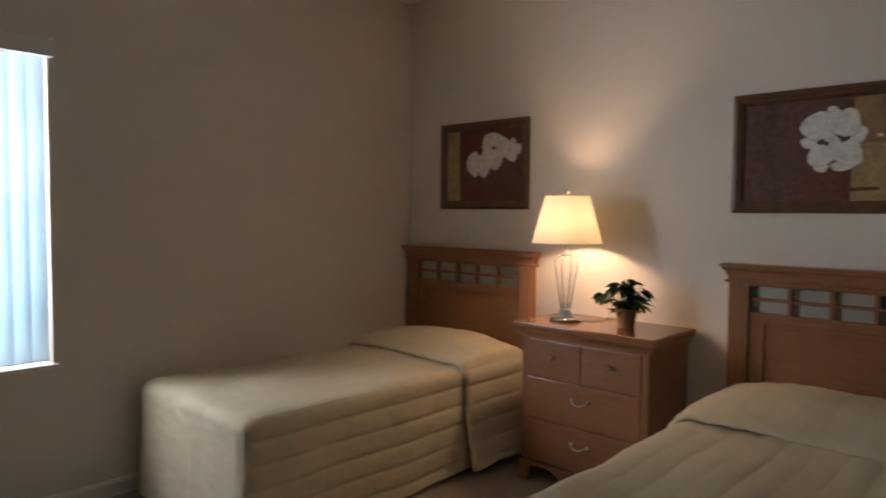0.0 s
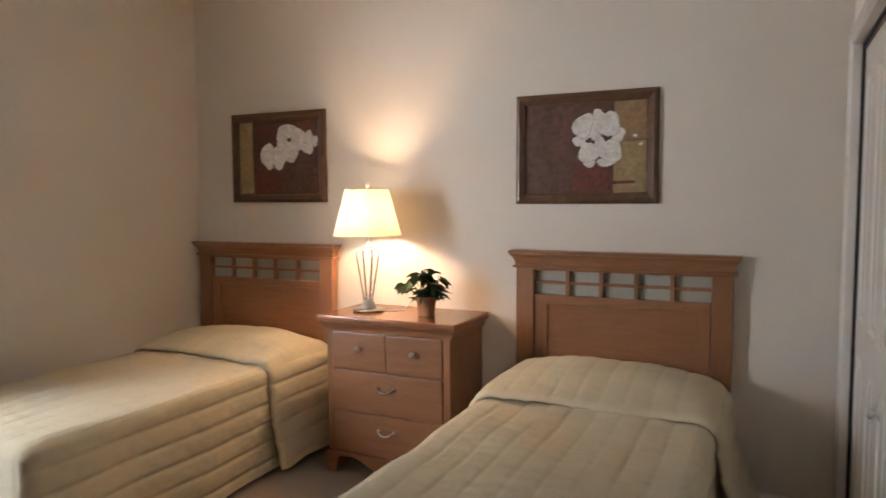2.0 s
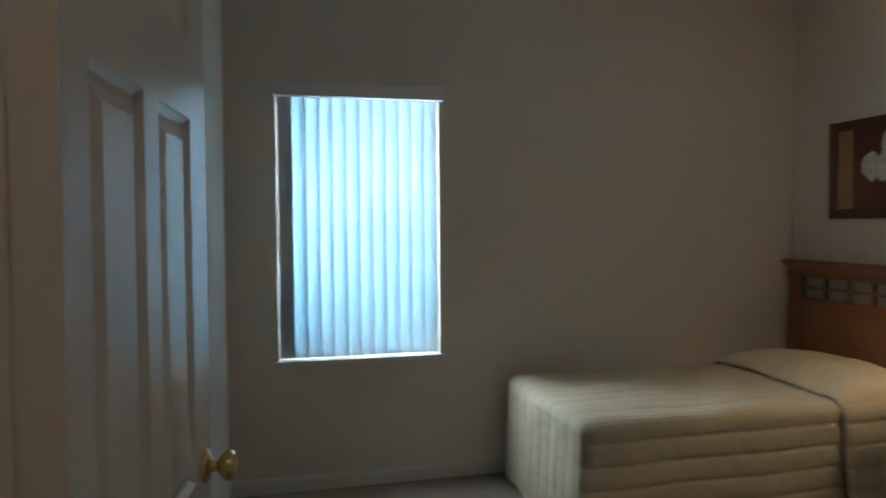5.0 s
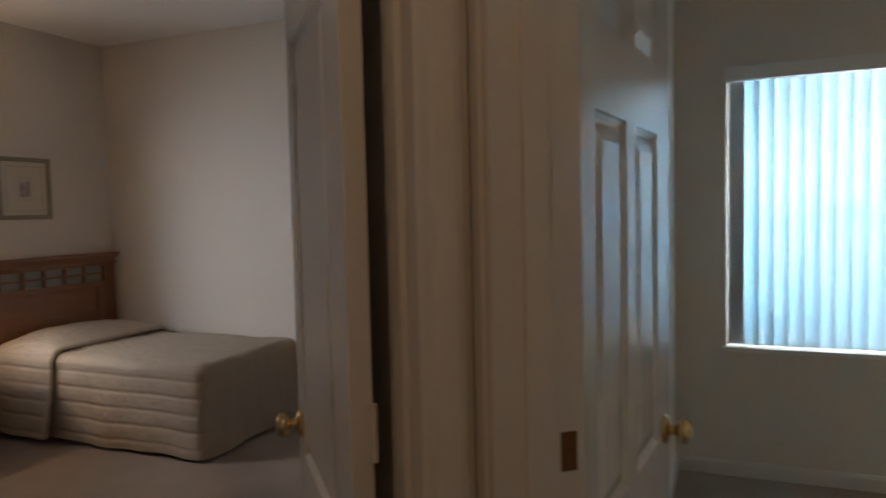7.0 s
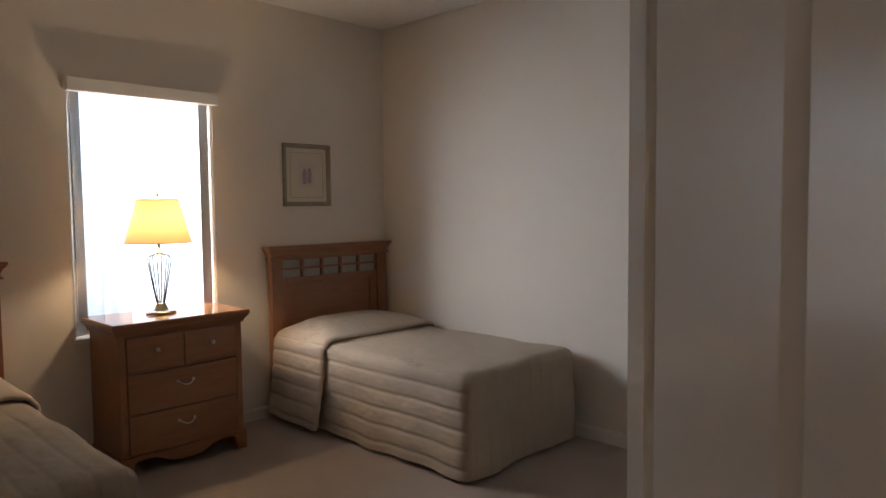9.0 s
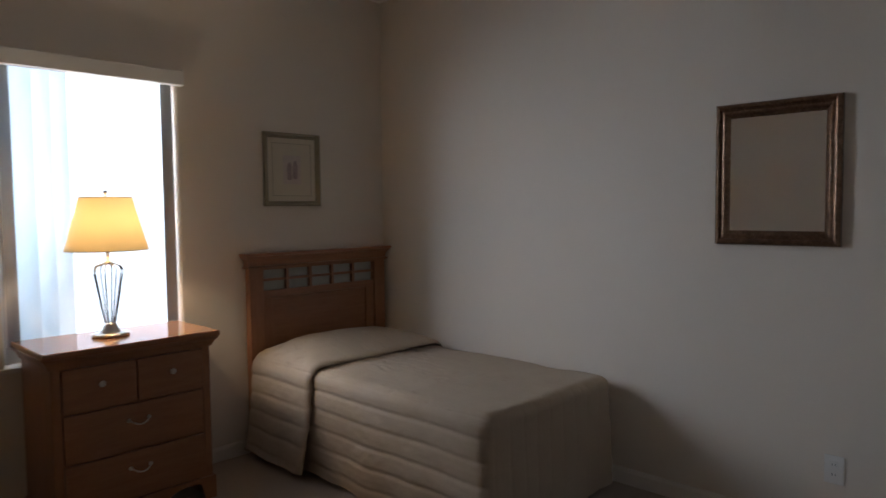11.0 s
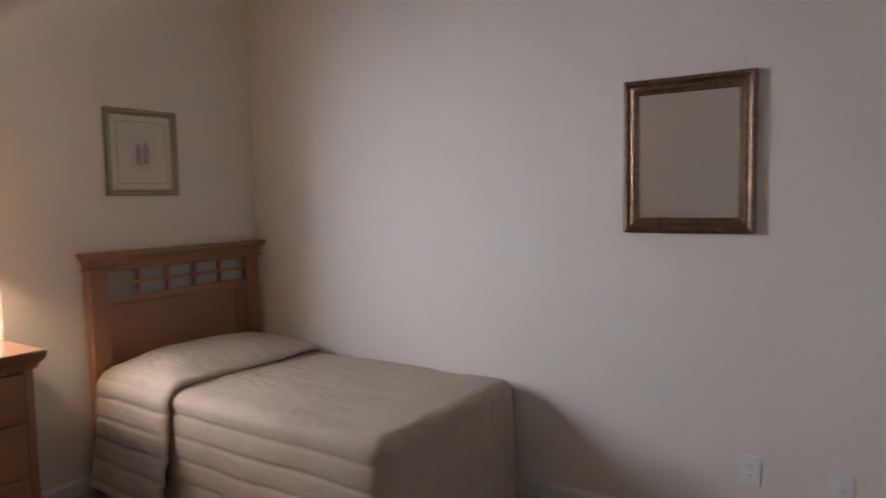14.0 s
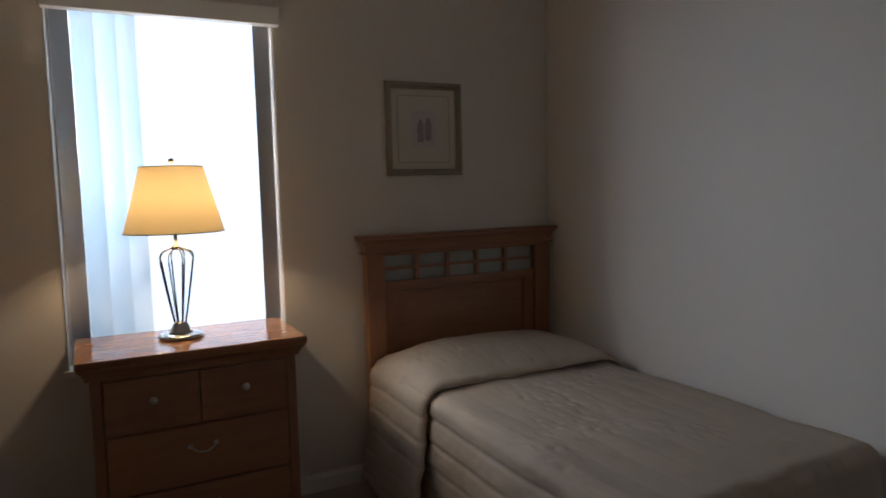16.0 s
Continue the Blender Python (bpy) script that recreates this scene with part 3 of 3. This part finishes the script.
def bed(m, label, seed, cloth=SPREAD, length=1.84, fold=0.61, hang=0.062, quilt=0.46):
    """Twin bed: headboard against the wall at y = 0, foot towards -y."""
    b = thing("twin_bed", m, label, "bed", "twin beds")
    # headboard
    bm = boxed(-0.445, 0.445, -0.050, -0.018, 1.045, 1.075)
    prof = [(0.0, 1.058), (0.063, 1.056), (0.066, 1.060), (0.065, 1.067), (0.055, 1.071), (0.056, 1.085), (0.066, 1.108), (0.078, 1.120), (0.078, 1.126),
            (0.084, 1.128), (0.084, 1.139), (0.080, 1.142), (0.0, 1.142)]
    k = len(prof)
    # crown swept across the front and round both ends
    rings = []
    for sx, front in ((-1, False), (-1, True), (1, True), (1, False)):
        ring = []
        for d, z in prof:
            e = max(0.0, d - 0.04)
            ring.append(bm.verts.new((sx * (0.492 + e), -d if front else -0.004, z)))
        rings.append(ring)
    for a, c in zip(rings, rings[1:]):
        for i in range(k):
            bm.faces.new((a[i], a[(i + 1) % k], c[(i + 1) % k], c[i]))
    bm.faces.new(rings[0])
    bm.faces.new(rings[-1][::-1])
    box(bm, -0.41, 0.41, -0.046, -0.016, 0.885, 0.925, 0.003)
    hb = part("headboard", bm, WOOD, b, "honey maple headboard with lattice openings")
    for s in (-1, 1):
        part("post", boxed(s * 0.458 - 0.044, s * 0.458 + 0.044, -0.056, -0.006, 0.0, 1.06, 0.003), WOOD_V, hb)
        part("stile", boxed(s * 0.378 - 0.032, s * 0.378 + 0.032, -0.044, -0.018, 0.30, 0.886, 0.002), WOOD_V, hb)
    part("panel", boxed(-0.35, 0.35, -0.034, -0.020, 0.30, 0.888), WOOD, hb)
    part("bead", boxed(-0.347, 0.347, -0.0405, -0.0335, 0.872, 0.884, 0.003), WOOD, hb)
    # added sheet: darkens the lattice openings like wall in shade
    part("shade_backing", boxed(-0.42, 0.42, -0.014, -0.007, 0.915, 1.055), WALL_SHADE, hb, "added grey-green panel for the shaded wall behind the lattice")
    part("lattice_bar", boxed(-0.41, 0.41, -0.040, -0.022, 0.978, 0.993, 0.002), WOOD, hb)
    for i in range(4):
        x = -0.408 + 0.816 * (i + 1) / 5
        part("lattice_bar", boxed(x - 0.009, x + 0.009, -0.042, -0.020, 0.92, 1.05, 0.002), WOOD_V, hb)
    # base and cover
    part("box_spring", boxed(-0.44, 0.44, 0.08 - length, -0.06, 0.09, 0.36, 0.02), DARK_VOID, b, "dark box spring under the bedspread")
    for x in (-0.40, 0.40):
        for y in (0.14 - length, -0.14):
            part("leg", boxed(x - 0.025, x + 0.025, y - 0.025, y + 0.025, 0.0, 0.10, 0.004), WOOD_V, b)

    def hump(d):
        return 0.060 * smooth_step(-0.02, 0.12, d) * (1 - smooth_step(0.28, fold - 0.04, d)) + 0.006 * (1 - smooth_step(fold - 0.09, fold - 0.03, d))

    part("bedspread", spread_mesh(0.95, -0.07, -length, 0.026, 0.555, hump, seed, quilt=quilt), cloth, b, smooth=True)

    def hump2(d):
        return 0.012 + 0.063 * smooth_step(-0.02, 0.12, d) * (1 - smooth_step(0.28, fold - 0.03, d))

    thicken(part("pillow_flap", spread_mesh(0.95, -0.064, -fold, 0.026, 0.555, hump2, seed + 7, 0.028, False, 0.045, hang, quilt), cloth, b,
                 "folded-over end of the quilted spread", smooth=True), 0.012)
    return b


bed(pose(0.545, 0, 0), "maple twin bed with sage quilted spread, by the window wall", 1, length=1.865)
bed(pose(2.655, 0, 0), "maple twin bed with sage quilted spread, beside the closet", 2, fold=0.68, hang=0.14, quilt=0.6)
bed(pose(B_WEST + 0.541, B_SOUTH, 0, 0, 0, 180), "maple twin bed with beige quilted spread, below a small print", 3, SPREAD_B, 1.77, quilt=0.30)
bed(pose(2.86, B_SOUTH, 0, 0, 0, 180), "maple twin bed with beige quilted spread, beyond the chest", 4, SPREAD_B, 1.77, quilt=0.42)


def scallop(x, half):
    """Lower edge of the base between the feet."""
    u = abs(x) / half
    return 0.088 - 0.05 * smooth_step(0.55, 0.15, u) - 0.06 * smooth_step(0.72, 1.0, u)


def chest(m, label):
    """Four-drawer chest; its back at y = 0, front towards -y."""
    c = thing("chest_of_drawers", m, label, "chest of drawers", "maple chests")
    hw, d = 0.345, 0.40
    part("back_panel", boxed(-hw + 0.02, hw - 0.02, -0.02, -0.006, 0.06, 0.745), WOOD_V, c)
    for z in (0.10, 0.317, 0.532, 0.725):
        part("rail", boxed(-hw + 0.02, hw - 0.02, -d + 0.002, -0.02, z, z + 0.02), WOOD, c)
    for s in (-1, 1):
        part("side_panel", boxed(s * (hw - 0.01) - 0.01, s * (hw - 0.01) + 0.01, -d, -0.005, 0.0, 0.745), WOOD_V, c)
        part("corner_stile", boxed(s * (hw - 0.0175) - 0.0175, s * (hw - 0.0175) + 0.0175, -d - 0.006, -d + 0.001, 0.12, 0.745, 0.003), WOOD_V, c)
    # crown moulding and top
    prof = [(0.0, 0.742), (0.012, 0.742), (0.014, 0.752), (0.022, 0.768), (0.034, 0.780), (0.036, 0.788), (0.0, 0.788)]
    bm = bmesh.new()
    rings = [[bm.verts.new((x * (hw + a), y if y is not None else -d - a, z)) for a, z in prof]
             for x, y in ((-1, -0.005), (-1, None), (1, None), (1, -0.005))]
    k = len(prof)
    for a, b in zip(rings, rings[1:]):
        for i in range(k):
            bm.faces.new((a[i], a[(i + 1) % k], b[(i + 1) % k], b[i]))
    bm.faces.new(rings[0])
    bm.faces.new(rings[-1][::-1])
    part("moulding", bm, WOOD, c)
    part("top", boxed(-hw - 0.04, hw + 0.04, -d - 0.042, 0.0, 0.788, 0.815, 0.007), GLOSSY, c, "glossy maple top board")
    # scalloped apron with bracket feet
    bm = bmesh.new()
    n = 40
    w = hw + 0.012
    cols = []
    for i in range(n + 1):
        x = -w + 2 * w * i / n
        zb = scallop(x, w)
        if abs(x) > w - 0.055:
            zb = 0.0
        cols.append([bm.verts.new((x, y, z)) for y in (-d - 0.014, -d + 0.008) for z in (zb, 0.108)])
    for a, b in zip(cols, cols[1:]):
        for p, q in ((0, 1), (1, 3), (3, 2), (2, 0)):
            bm.faces.new((a[p], a[q], b[q], b[p]))
    bm.faces.new((cols[0][0], cols[0][2], cols[0][3], cols[0][1]))
    bm.faces.new((cols[-1][0], cols[-1][1], cols[-1][3], cols[-1][2]))
    for s in (-1, 1):
        box(bm, s * (w - 0.006) - 0.006, s * (w - 0.006) + 0.006, -d + 0.008, -0.01, 0.055, 0.108)
        box(bm, s * (w - 0.006) - 0.006, s * (w - 0.006) + 0.006, -0.08, -0.01, 0.0, 0.055)
        box(bm, s * (w - 0.006) - 0.006, s * (w - 0.006) + 0.006, -d + 0.008, -d + 0.07, 0.0, 0.055)
    part("apron", bm, WOOD, c)
    front = -d - 0.012
    for x0, x1 in ((-0.307, -0.0015), (0.0015, 0.307)):
        dr = part("drawer", boxed(x0, x1, front, -d + 0.02, 0.546, 0.733, 0.006), WOOD, c)
        pr = [(0.0, 0.0), (0.006, 0.0), (0.006, 0.010), (0.010, 0.014), (0.014, 0.020), (0.012, 0.027), (0.0, 0.030)]
        part("knob", lathe(pr, 16, m=Matrix.Translation(((x0 + x1) / 2, front, 0.655)) @ Matrix.Rotation(radians(90), 4, "X")), NICKEL, dr,
             "round nickel knob", smooth=True)
    for z0, z1 in ((0.331, 0.538), (0.116, 0.323)):
        dr = part("drawer", boxed(-0.307, 0.307, front, -d + 0.02, z0, z1, 0.005), WOOD, c)
        z = (z0 + z1) / 2 + 0.025
        pts = []
        for i in range(13):
            u = i / 12 * 2 - 1
            pts.append((0.044 * u, front - 0.022 * (1 - u ** 4) - 0.004, z - 0.012 * math.cos(u * math.pi / 2) ** 1.2 + 0.006 * u * u))
        bm = tube(pts, 0.0036, 8)
        for s in (-1, 1):
            lathe([(0.0, 0.0), (0.009, 0.0), (0.008, 0.007), (0.0, 0.009)], 12, bm=bm,
                  m=Matrix.Translation((s * 0.044, front, z + 0.006)) @ Matrix.Rotation(radians(90), 4, "X"))
        part("pull", bm, NICKEL, dr, "curved nickel bail pull", smooth=True)
    return c


CHEST_A = (1.607, -0.012)
CHEST_B = (1.592, B_SOUTH + 0.012)
chest(pose(*CHEST_A, 0), "honey maple chest of drawers between two beds")
chest(pose(*CHEST_B, 0, 0, 0, 180), "honey maple chest of drawers under the window")
TOP = 0.815


def lamp(m, label, linen=SHADE, wire=CHROME):
    """Table lamp: round foot, cage of bent wires, tapered shade, lit."""
    t = thing("table_lamp", m, label, "lamp", "wire table lamps")
    part("foot", lathe([(0.0, 0.0), (0.080, 0.0), (0.082, 0.005), (0.080, 0.012), (0.074, 0.017), (0.0, 0.019)], 36), CHROME, t, "dark polished foot", smooth=True)
    part("socket_cone", lathe([(0.0, 0.018), (0.043, 0.018), (0.040, 0.026), (0.027, 0.056), (0.024, 0.060), (0.0, 0.062)], 30), NICKEL, t, "bright nickel cone", smooth=True)
    for i in range(8):
        a = 2 * math.pi * i / 8 + 0.2
        pts = []
        for j in range(17):
            s = j / 16
            z = 0.055 + 0.285 * s
            r = 0.020 + 0.043 * min(1.0, s / 0.86) ** 0.92
            if s > 0.86:
                r = 0.010 + 0.053 * math.sqrt(max(0.0, 1 - ((s - 0.86) / 0.14) ** 2))
            pts.append((r * math.cos(a), r * math.sin(a), z))
        part("wire", tube(pts, 0.0034, 6), wire, t, smooth=True)
    part("neck", lathe([(0.0, 0.33), (0.014, 0.33), (0.014, 0.345), (0.008, 0.35), (0.008, 0.40), (0.016, 0.405), (0.016, 0.45), (0.0, 0.45)], 16), NICKEL, t,
         smooth=True)
    bm = lathe([(0.004, 0.628), (0.004, 0.645), (0.010, 0.65), (0.012, 0.66), (0.007, 0.668), (0.0, 0.67)], 12)
    for sx in (-1, 1):
        tube([(sx * 0.014, 0, 0.44), (sx * 0.050, 0, 0.46), (sx * 0.064, 0, 0.53), (sx * 0.046, 0, 0.605), (0, 0, 0.630)], 0.0015, 6, bm)
    for i in range(3):
        a = 2 * math.pi * i / 3
        tube([(0, 0, 0.63), (0.108 * math.cos(a), 0.108 * math.sin(a), 0.632)], 0.002, 6, bm)
    part("finial", bm, NICKEL, t, smooth=True)
    bm = bmesh.new()
    n, rows = 64, [(0.177, 0.395), (0.175, 0.402), (0.144, 0.517), (0.113, 0.632), (0.111, 0.638)]
    rings = [[bm.verts.new((r * math.cos(2 * math.pi * i / n), r * math.sin(2 * math.pi * i / n), z)) for i in range(n)] for r, z in rows]
    for a, b in zip(rings, rings[1:]):
        for i in range(n):
            bm.faces.new((a[i], a[(i + 1) % n], b[(i + 1) % n], b[i]))
    shade = part("shade", bm, linen, t, "tapered fabric shade", smooth=True)
    for rad, z in ((0.1765, 0.397), (0.1115, 0.636)):
        part("hoop", tube([(rad * math.cos(2 * math.pi * i / 48), rad * math.sin(2 * math.pi * i / 48), z) for i in range(49)], 0.0022, 6), HEM, shade, smooth=True)
    return t


lamp(pose(1.405, -0.25, TOP), "chrome wire table lamp with lit cream shade on a chest")
# wires here take the darkened chrome, as seen against the bright window
lamp(pose(1.62, -7.35, TOP), "chrome wire table lamp, wires darkened as backlit, with lit yellow shade before a window", SHADE_B, BACKLIT_CHROME)


def cable(points, label):
    tagged(part("lamp_cord", tube(points, 0.0025, 6), PLASTIC, smooth=True), label, "cord")


cable([(1.48, -0.22, TOP + 0.003), (1.53, -0.20, TOP + 0.003), (1.56, -0.14, TOP + 0.003), (1.53, -0.06, TOP + 0.003), (1.52, -0.015, TOP + 0.003)],
      "thin pale lamp cord lying on the chest")


def plant(m):
    p = thing("potted_plant", m, "small leafy green plant in a terracotta pot on a chest", "plant")
    part("pot", lathe([(0.0, 0.0), (0.040, 0.0), (0.050, 0.072), (0.057, 0.074), (0.058, 0.094), (0.052, 0.095), (0.050, 0.085), (0.0, 0.083)], 28), TERRA, p,
         "terracotta pot", smooth=False)
    rnd = random.Random(5)
    bm = bmesh.new()
    stems = bmesh.new()
    for i in range(96):
        a = rnd.uniform(0, 2 * math.pi)
        reach = rnd.uniform(0.015, 0.100) if i % 10 else rnd.uniform(0.10, 0.145)
        h = 0.088 + rnd.uniform(-0.012, 0.135) * (1 - 0.5 * (reach / 0.15) ** 2)
        tip = Vector((reach * math.cos(a), reach * math.sin(a), h))
        s = rnd.uniform(0.022, 0.035)
        tilt = rnd.uniform(-1.0, 0.45) - 3.0 * max(0.0, reach - 0.07)
        m3 = Matrix.Translation(tip) @ Matrix.Rotation(a + rnd.uniform(-0.6, 0.6), 4, "Z") @ Matrix.Rotation(-tilt, 4, "Y") @ Matrix.Rotation(rnd.uniform(-0.7, 0.7), 4, "X")
        pts = [(-1.1, 0, 0), (-0.5, 0.62, 0.10), (0.35, 0.58, 0.04), (1.25, 0, -0.28), (0.35, -0.58, 0.04), (-0.5, -0.62, 0.10)]
        vs = [bm.verts.new(m3 @ Vector((x * s, y * s, z * s))) for x, y, z in pts]
        mid = bm.verts.new(m3 @ Vector((-0.1 * s, 0, -0.10 * s)))
        for k in range(6):
            bm.faces.new((vs[k], vs[(k + 1) % 6], mid))
        if i % 2 == 0:
            base = Vector((0.02 * math.cos(a), 0.02 * math.sin(a), 0.08))
            tube([base, base.lerp(tip, 0.6) + Vector((0, 0, 0.02)), m3 @ Vector((-1.1 * s, 0, 0))], 0.0014, 5, stems)
    leaves = part("foliage", bm, LEAF, p, "dark green pointed leaves")
    part("stems", stems, LEAF, leaves)
    part("soil", lathe([(0.0, 0.086), (0.049, 0.086), (0.03, 0.094), (0.0, 0.097)], 20), SOIL, p)


plant(pose(1.738, -0.235, TOP))


def frame_mesh(w, h, profile):
    """Mitred frame round an opening, lying in the xz plane with its back on y = 0; profile: (inset from the outer edge, proud towards -y)."""
    bm = bmesh.new()
    rings = []
    for inset, d in profile:
        rings.append([bm.verts.new((sx * (w / 2 - inset), -d, sz * (h / 2 - inset))) for sx, sz in ((-1, -1), (1, -1), (1, 1), (-1, 1))])
    for a, b in zip(rings, rings[1:] + rings[:1]):
        for i in range(4):
            bm.faces.new((a[i], a[(i + 1) % 4], b[(i + 1) % 4], b[i]))
    return bm


def flat(points, y):
    bm = bmesh.new()
    bm.faces.new([bm.verts.new((x, y, z)) for x, z in points])
    return bm


def petal(cx, cz, rx, rz, turn, y, seed):
    rnd = random.Random(seed)
    pts = []
    for i in range(26):
        a = 2 * math.pi * i / 26
        k = 1 + 0.10 * math.sin(3 * a + seed) + 0.05 * rnd.uniform(-1, 1)
        x, z = rx * k * math.cos(a), rz * k * math.sin(a)
        pts.append((cx + x * math.cos(turn) - z * math.sin(turn), cz + x * math.sin(turn) + z * math.cos(turn)))
    return flat(pts, y)


FRAME_PROFILE = [(0.0, 0.0), (0.0, 0.016), (0.006, 0.022), (0.020, 0.026), (0.032, 0.020), (0.036, 0.020), (0.046, 0.014), (0.050, 0.010), (0.050, 0.0)]


def flower_picture(m, label, petals, hearts, band):
    """Framed flower painting of overlapping petals."""
    p = thing("framed_picture", m, label, "picture", "flower paintings")
    w, h = 0.688, 0.532
    part("frame", frame_mesh(w, h, FRAME_PROFILE), DARK_WOOD, p, "dark stained wooden frame")
    canvas = part("canvas", boxed(-w / 2 + 0.048, w / 2 - 0.048, -0.006, -0.001, -h / 2 + 0.048, h / 2 - 0.048), PAINT_BROWN, p, "painted canvas in umber and ochre")
    for i, (x0, x1, z0, z1, mt) in enumerate(band):
        part("colour_field", flat([(x0, z0), (x1, z0 + 0.004), (x1 - 0.005, z1), (x0 + 0.004, z1 - 0.003)], -0.0062 - 0.00016 * i), mt, canvas)
    for i, (cx, cz, rx, rz, turn) in enumerate(petals):
        part("petal_edge", petal(cx + 0.002, cz - 0.002, rx * 1.07, rz * 1.07, turn, -0.0070 - 0.0004 * i, i), PETAL_SHADE, canvas)
        part("petal", petal(cx, cz, rx, rz, turn, -0.0072 - 0.0004 * i, i), PETAL, canvas)
    for i, (cx, cz, s) in enumerate(hearts):
        part("blossom_heart", petal(cx, cz, s, 0.7 * s, 0.4, -0.0124 - 0.0002 * i, i + 50), PAINT_BROWN, canvas)
    return p


flower_picture(pose(0.642, -0.001, 1.65), "brown framed painting of a white orchid spray",
               [(0.269, 0.090, 0.016, 0.030, 0.0), (0.154, 0.105, 0.045, 0.060, 0.2), (0.075, 0.139, 0.085, 0.050, 0.1), (0.04, 0.075, 0.045, 0.045, 0.0),
                (0.217, 0.080, 0.042, 0.064, -0.1), (-0.075, 0.010, 0.050, 0.072, 0.1), (0.012, 0.005, 0.052, 0.068, -0.2), (0.098, 0.040, 0.056, 0.062, 0.1)],
               [(0.090, 0.100, 0.016), (0.158, 0.03, 0.008), (-0.030, -0.045, 0.006)],
               [(-0.292, -0.185, -0.215, 0.215, PAINT_TAN), (-0.17, 0.02, -0.20, -0.08, PAINT_RED), (-0.16, 0.27, 0.10, 0.20, PAINT_RED)])
flower_picture(pose(2.482, -0.001, 1.638), "brown framed painting of white orchid blossoms",
               [(0.151, 0.063, 0.035, 0.034, 0.0), (-0.020, 0.040, 0.042, 0.023, 0.2), (0.061, 0.154, 0.027, 0.029, 0.0), (0.045, 0.085, 0.024, 0.048, 0.0),
                (-0.010, 0.108, 0.046, 0.058, -0.5), (0.108, 0.108, 0.056, 0.055, 0.3), (0.022, -0.072, 0.027, 0.017, 0.1), (0.100, -0.068, 0.043, 0.018, 0.0),
                (0.070, 0.015, 0.024, 0.046, 0.0), (0.018, -0.019, 0.050, 0.046, 0.2), (0.121, -0.015, 0.053, 0.050, -0.2), (0.236, 0.052, 0.009, 0.006, 0.0),
                (0.262, 0.012, 0.009, 0.006, 0.4)],
               [(0.020, 0.036, 0.016), (0.122, 0.048, 0.009), (0.070, -0.045, 0.005)],
               [(0.135, 0.292, -0.215, 0.03, PAINT_TAN), (0.135, 0.292, 0.03, 0.215, PAINT_UMBER), (-0.06, 0.13, -0.20, -0.06, PAINT_RED),
                (0.14, 0.26, 0.020, 0.026, PAINT_BROWN), (0.125, 0.24, -0.174, -0.156, PAINT_RED)])


def small_print(m):
    p = thing("framed_print", m, "small champagne framed print with a wide cream mat", "picture")
    w, h = 0.388, 0.428
    part("frame", frame_mesh(w, h, [(0.0, 0.0), (0.0, 0.022), (0.004, 0.026), (0.012, 0.024), (0.017, 0.014), (0.024, 0.016), (0.030, 0.008), (0.030, 0.0)]), CHAMPAGNE, p)
    mat_b = part("mat", boxed(-w / 2 + 0.025, w / 2 - 0.025, -0.005, -0.001, -h / 2 + 0.025, h / 2 - 0.025), MAT_BOARD, p, "cream mat board")
    part("inner_line", frame_mesh(0.27, 0.31, [(0.0, 0.005), (0.0, 0.0062), (0.003, 0.0062), (0.003, 0.005)]), CHAMPAGNE, mat_b)
    part("print", flat([(-0.062, -0.085), (0.062, -0.085), (0.062, 0.085), (-0.062, 0.085)], -0.0058), PALE_PRINT, mat_b, "pale print with two mauve upright shapes")
    for x, z0, z1 in ((-0.018, -0.06, 0.045), (0.022, -0.055, 0.055)):
        part("print_shape", flat([(x - 0.015, z0), (x + 0.015, z0), (x + 0.017, z1 - 0.03), (x + 0.006, z1), (x - 0.008, z1 - 0.004), (x - 0.018, z1 - 0.035)], -0.0064), MAUVE, mat_b)
    return p


small_print(pose(0.480, B_SOUTH + 0.001, 1.623, 0, 0, 180))

mir = thing("wall_mirror", pose(B_WEST + 0.001, -5.061, 1.518, 0, 0, 90), "square wall mirror in a mottled bronze frame", "mirror")
part("frame", frame_mesh(0.497, 0.604, [(0.0, 0.0), (0.0, 0.020), (0.003, 0.026), (0.009, 0.030), (0.016, 0.031), (0.022, 0.028), (0.025, 0.022), (0.030, 0.021), (0.038, 0.024), (0.046, 0.022), (0.052, 0.016), (0.055, 0.016), (0.059, 0.013), (0.061, 0.008), (0.061, 0.0)]),
     BRONZE, mir, "mottled bronze gilt frame")
part("glass", boxed(-0.188, 0.188, -0.008, -0.002, -0.243, 0.243), MIRROR, mir, "silvered mirror glass")


def outlet(m, label, sockets):
    o = thing("wall_outlet", m, label, "outlet")
    plate = part("cover_plate", boxed(-0.036, 0.036, -0.006, 0.0, -0.058, 0.058, 0.0025), PLASTIC, o)
    for z in sockets:
        part("socket", boxed(-0.016, 0.016, -0.0075, -0.004, z - 0.014, z + 0.014, 0.002), PLASTIC, plate)
        for x in (-0.006, 0.006):
            part("slot", boxed(x - 0.001, x + 0.001, -0.0082, -0.007, z - 0.004, z + 0.005), GAP_DARK, plate)
    if not sockets:
        part("jack", boxed(-0.006, 0.006, -0.0075, -0.004, -0.006, 0.006), NICKEL, plate)
    return o


outlet(pose(B_WEST + 0.0005, -4.820, 0.314, 0, 0, 90), "white duplex power outlet low on the wall", (-0.02, 0.02))
outlet(pose(B_WEST + 0.0005, -4.513, 0.306, 0, 0, 90), "white cable jack plate low on the wall", ())
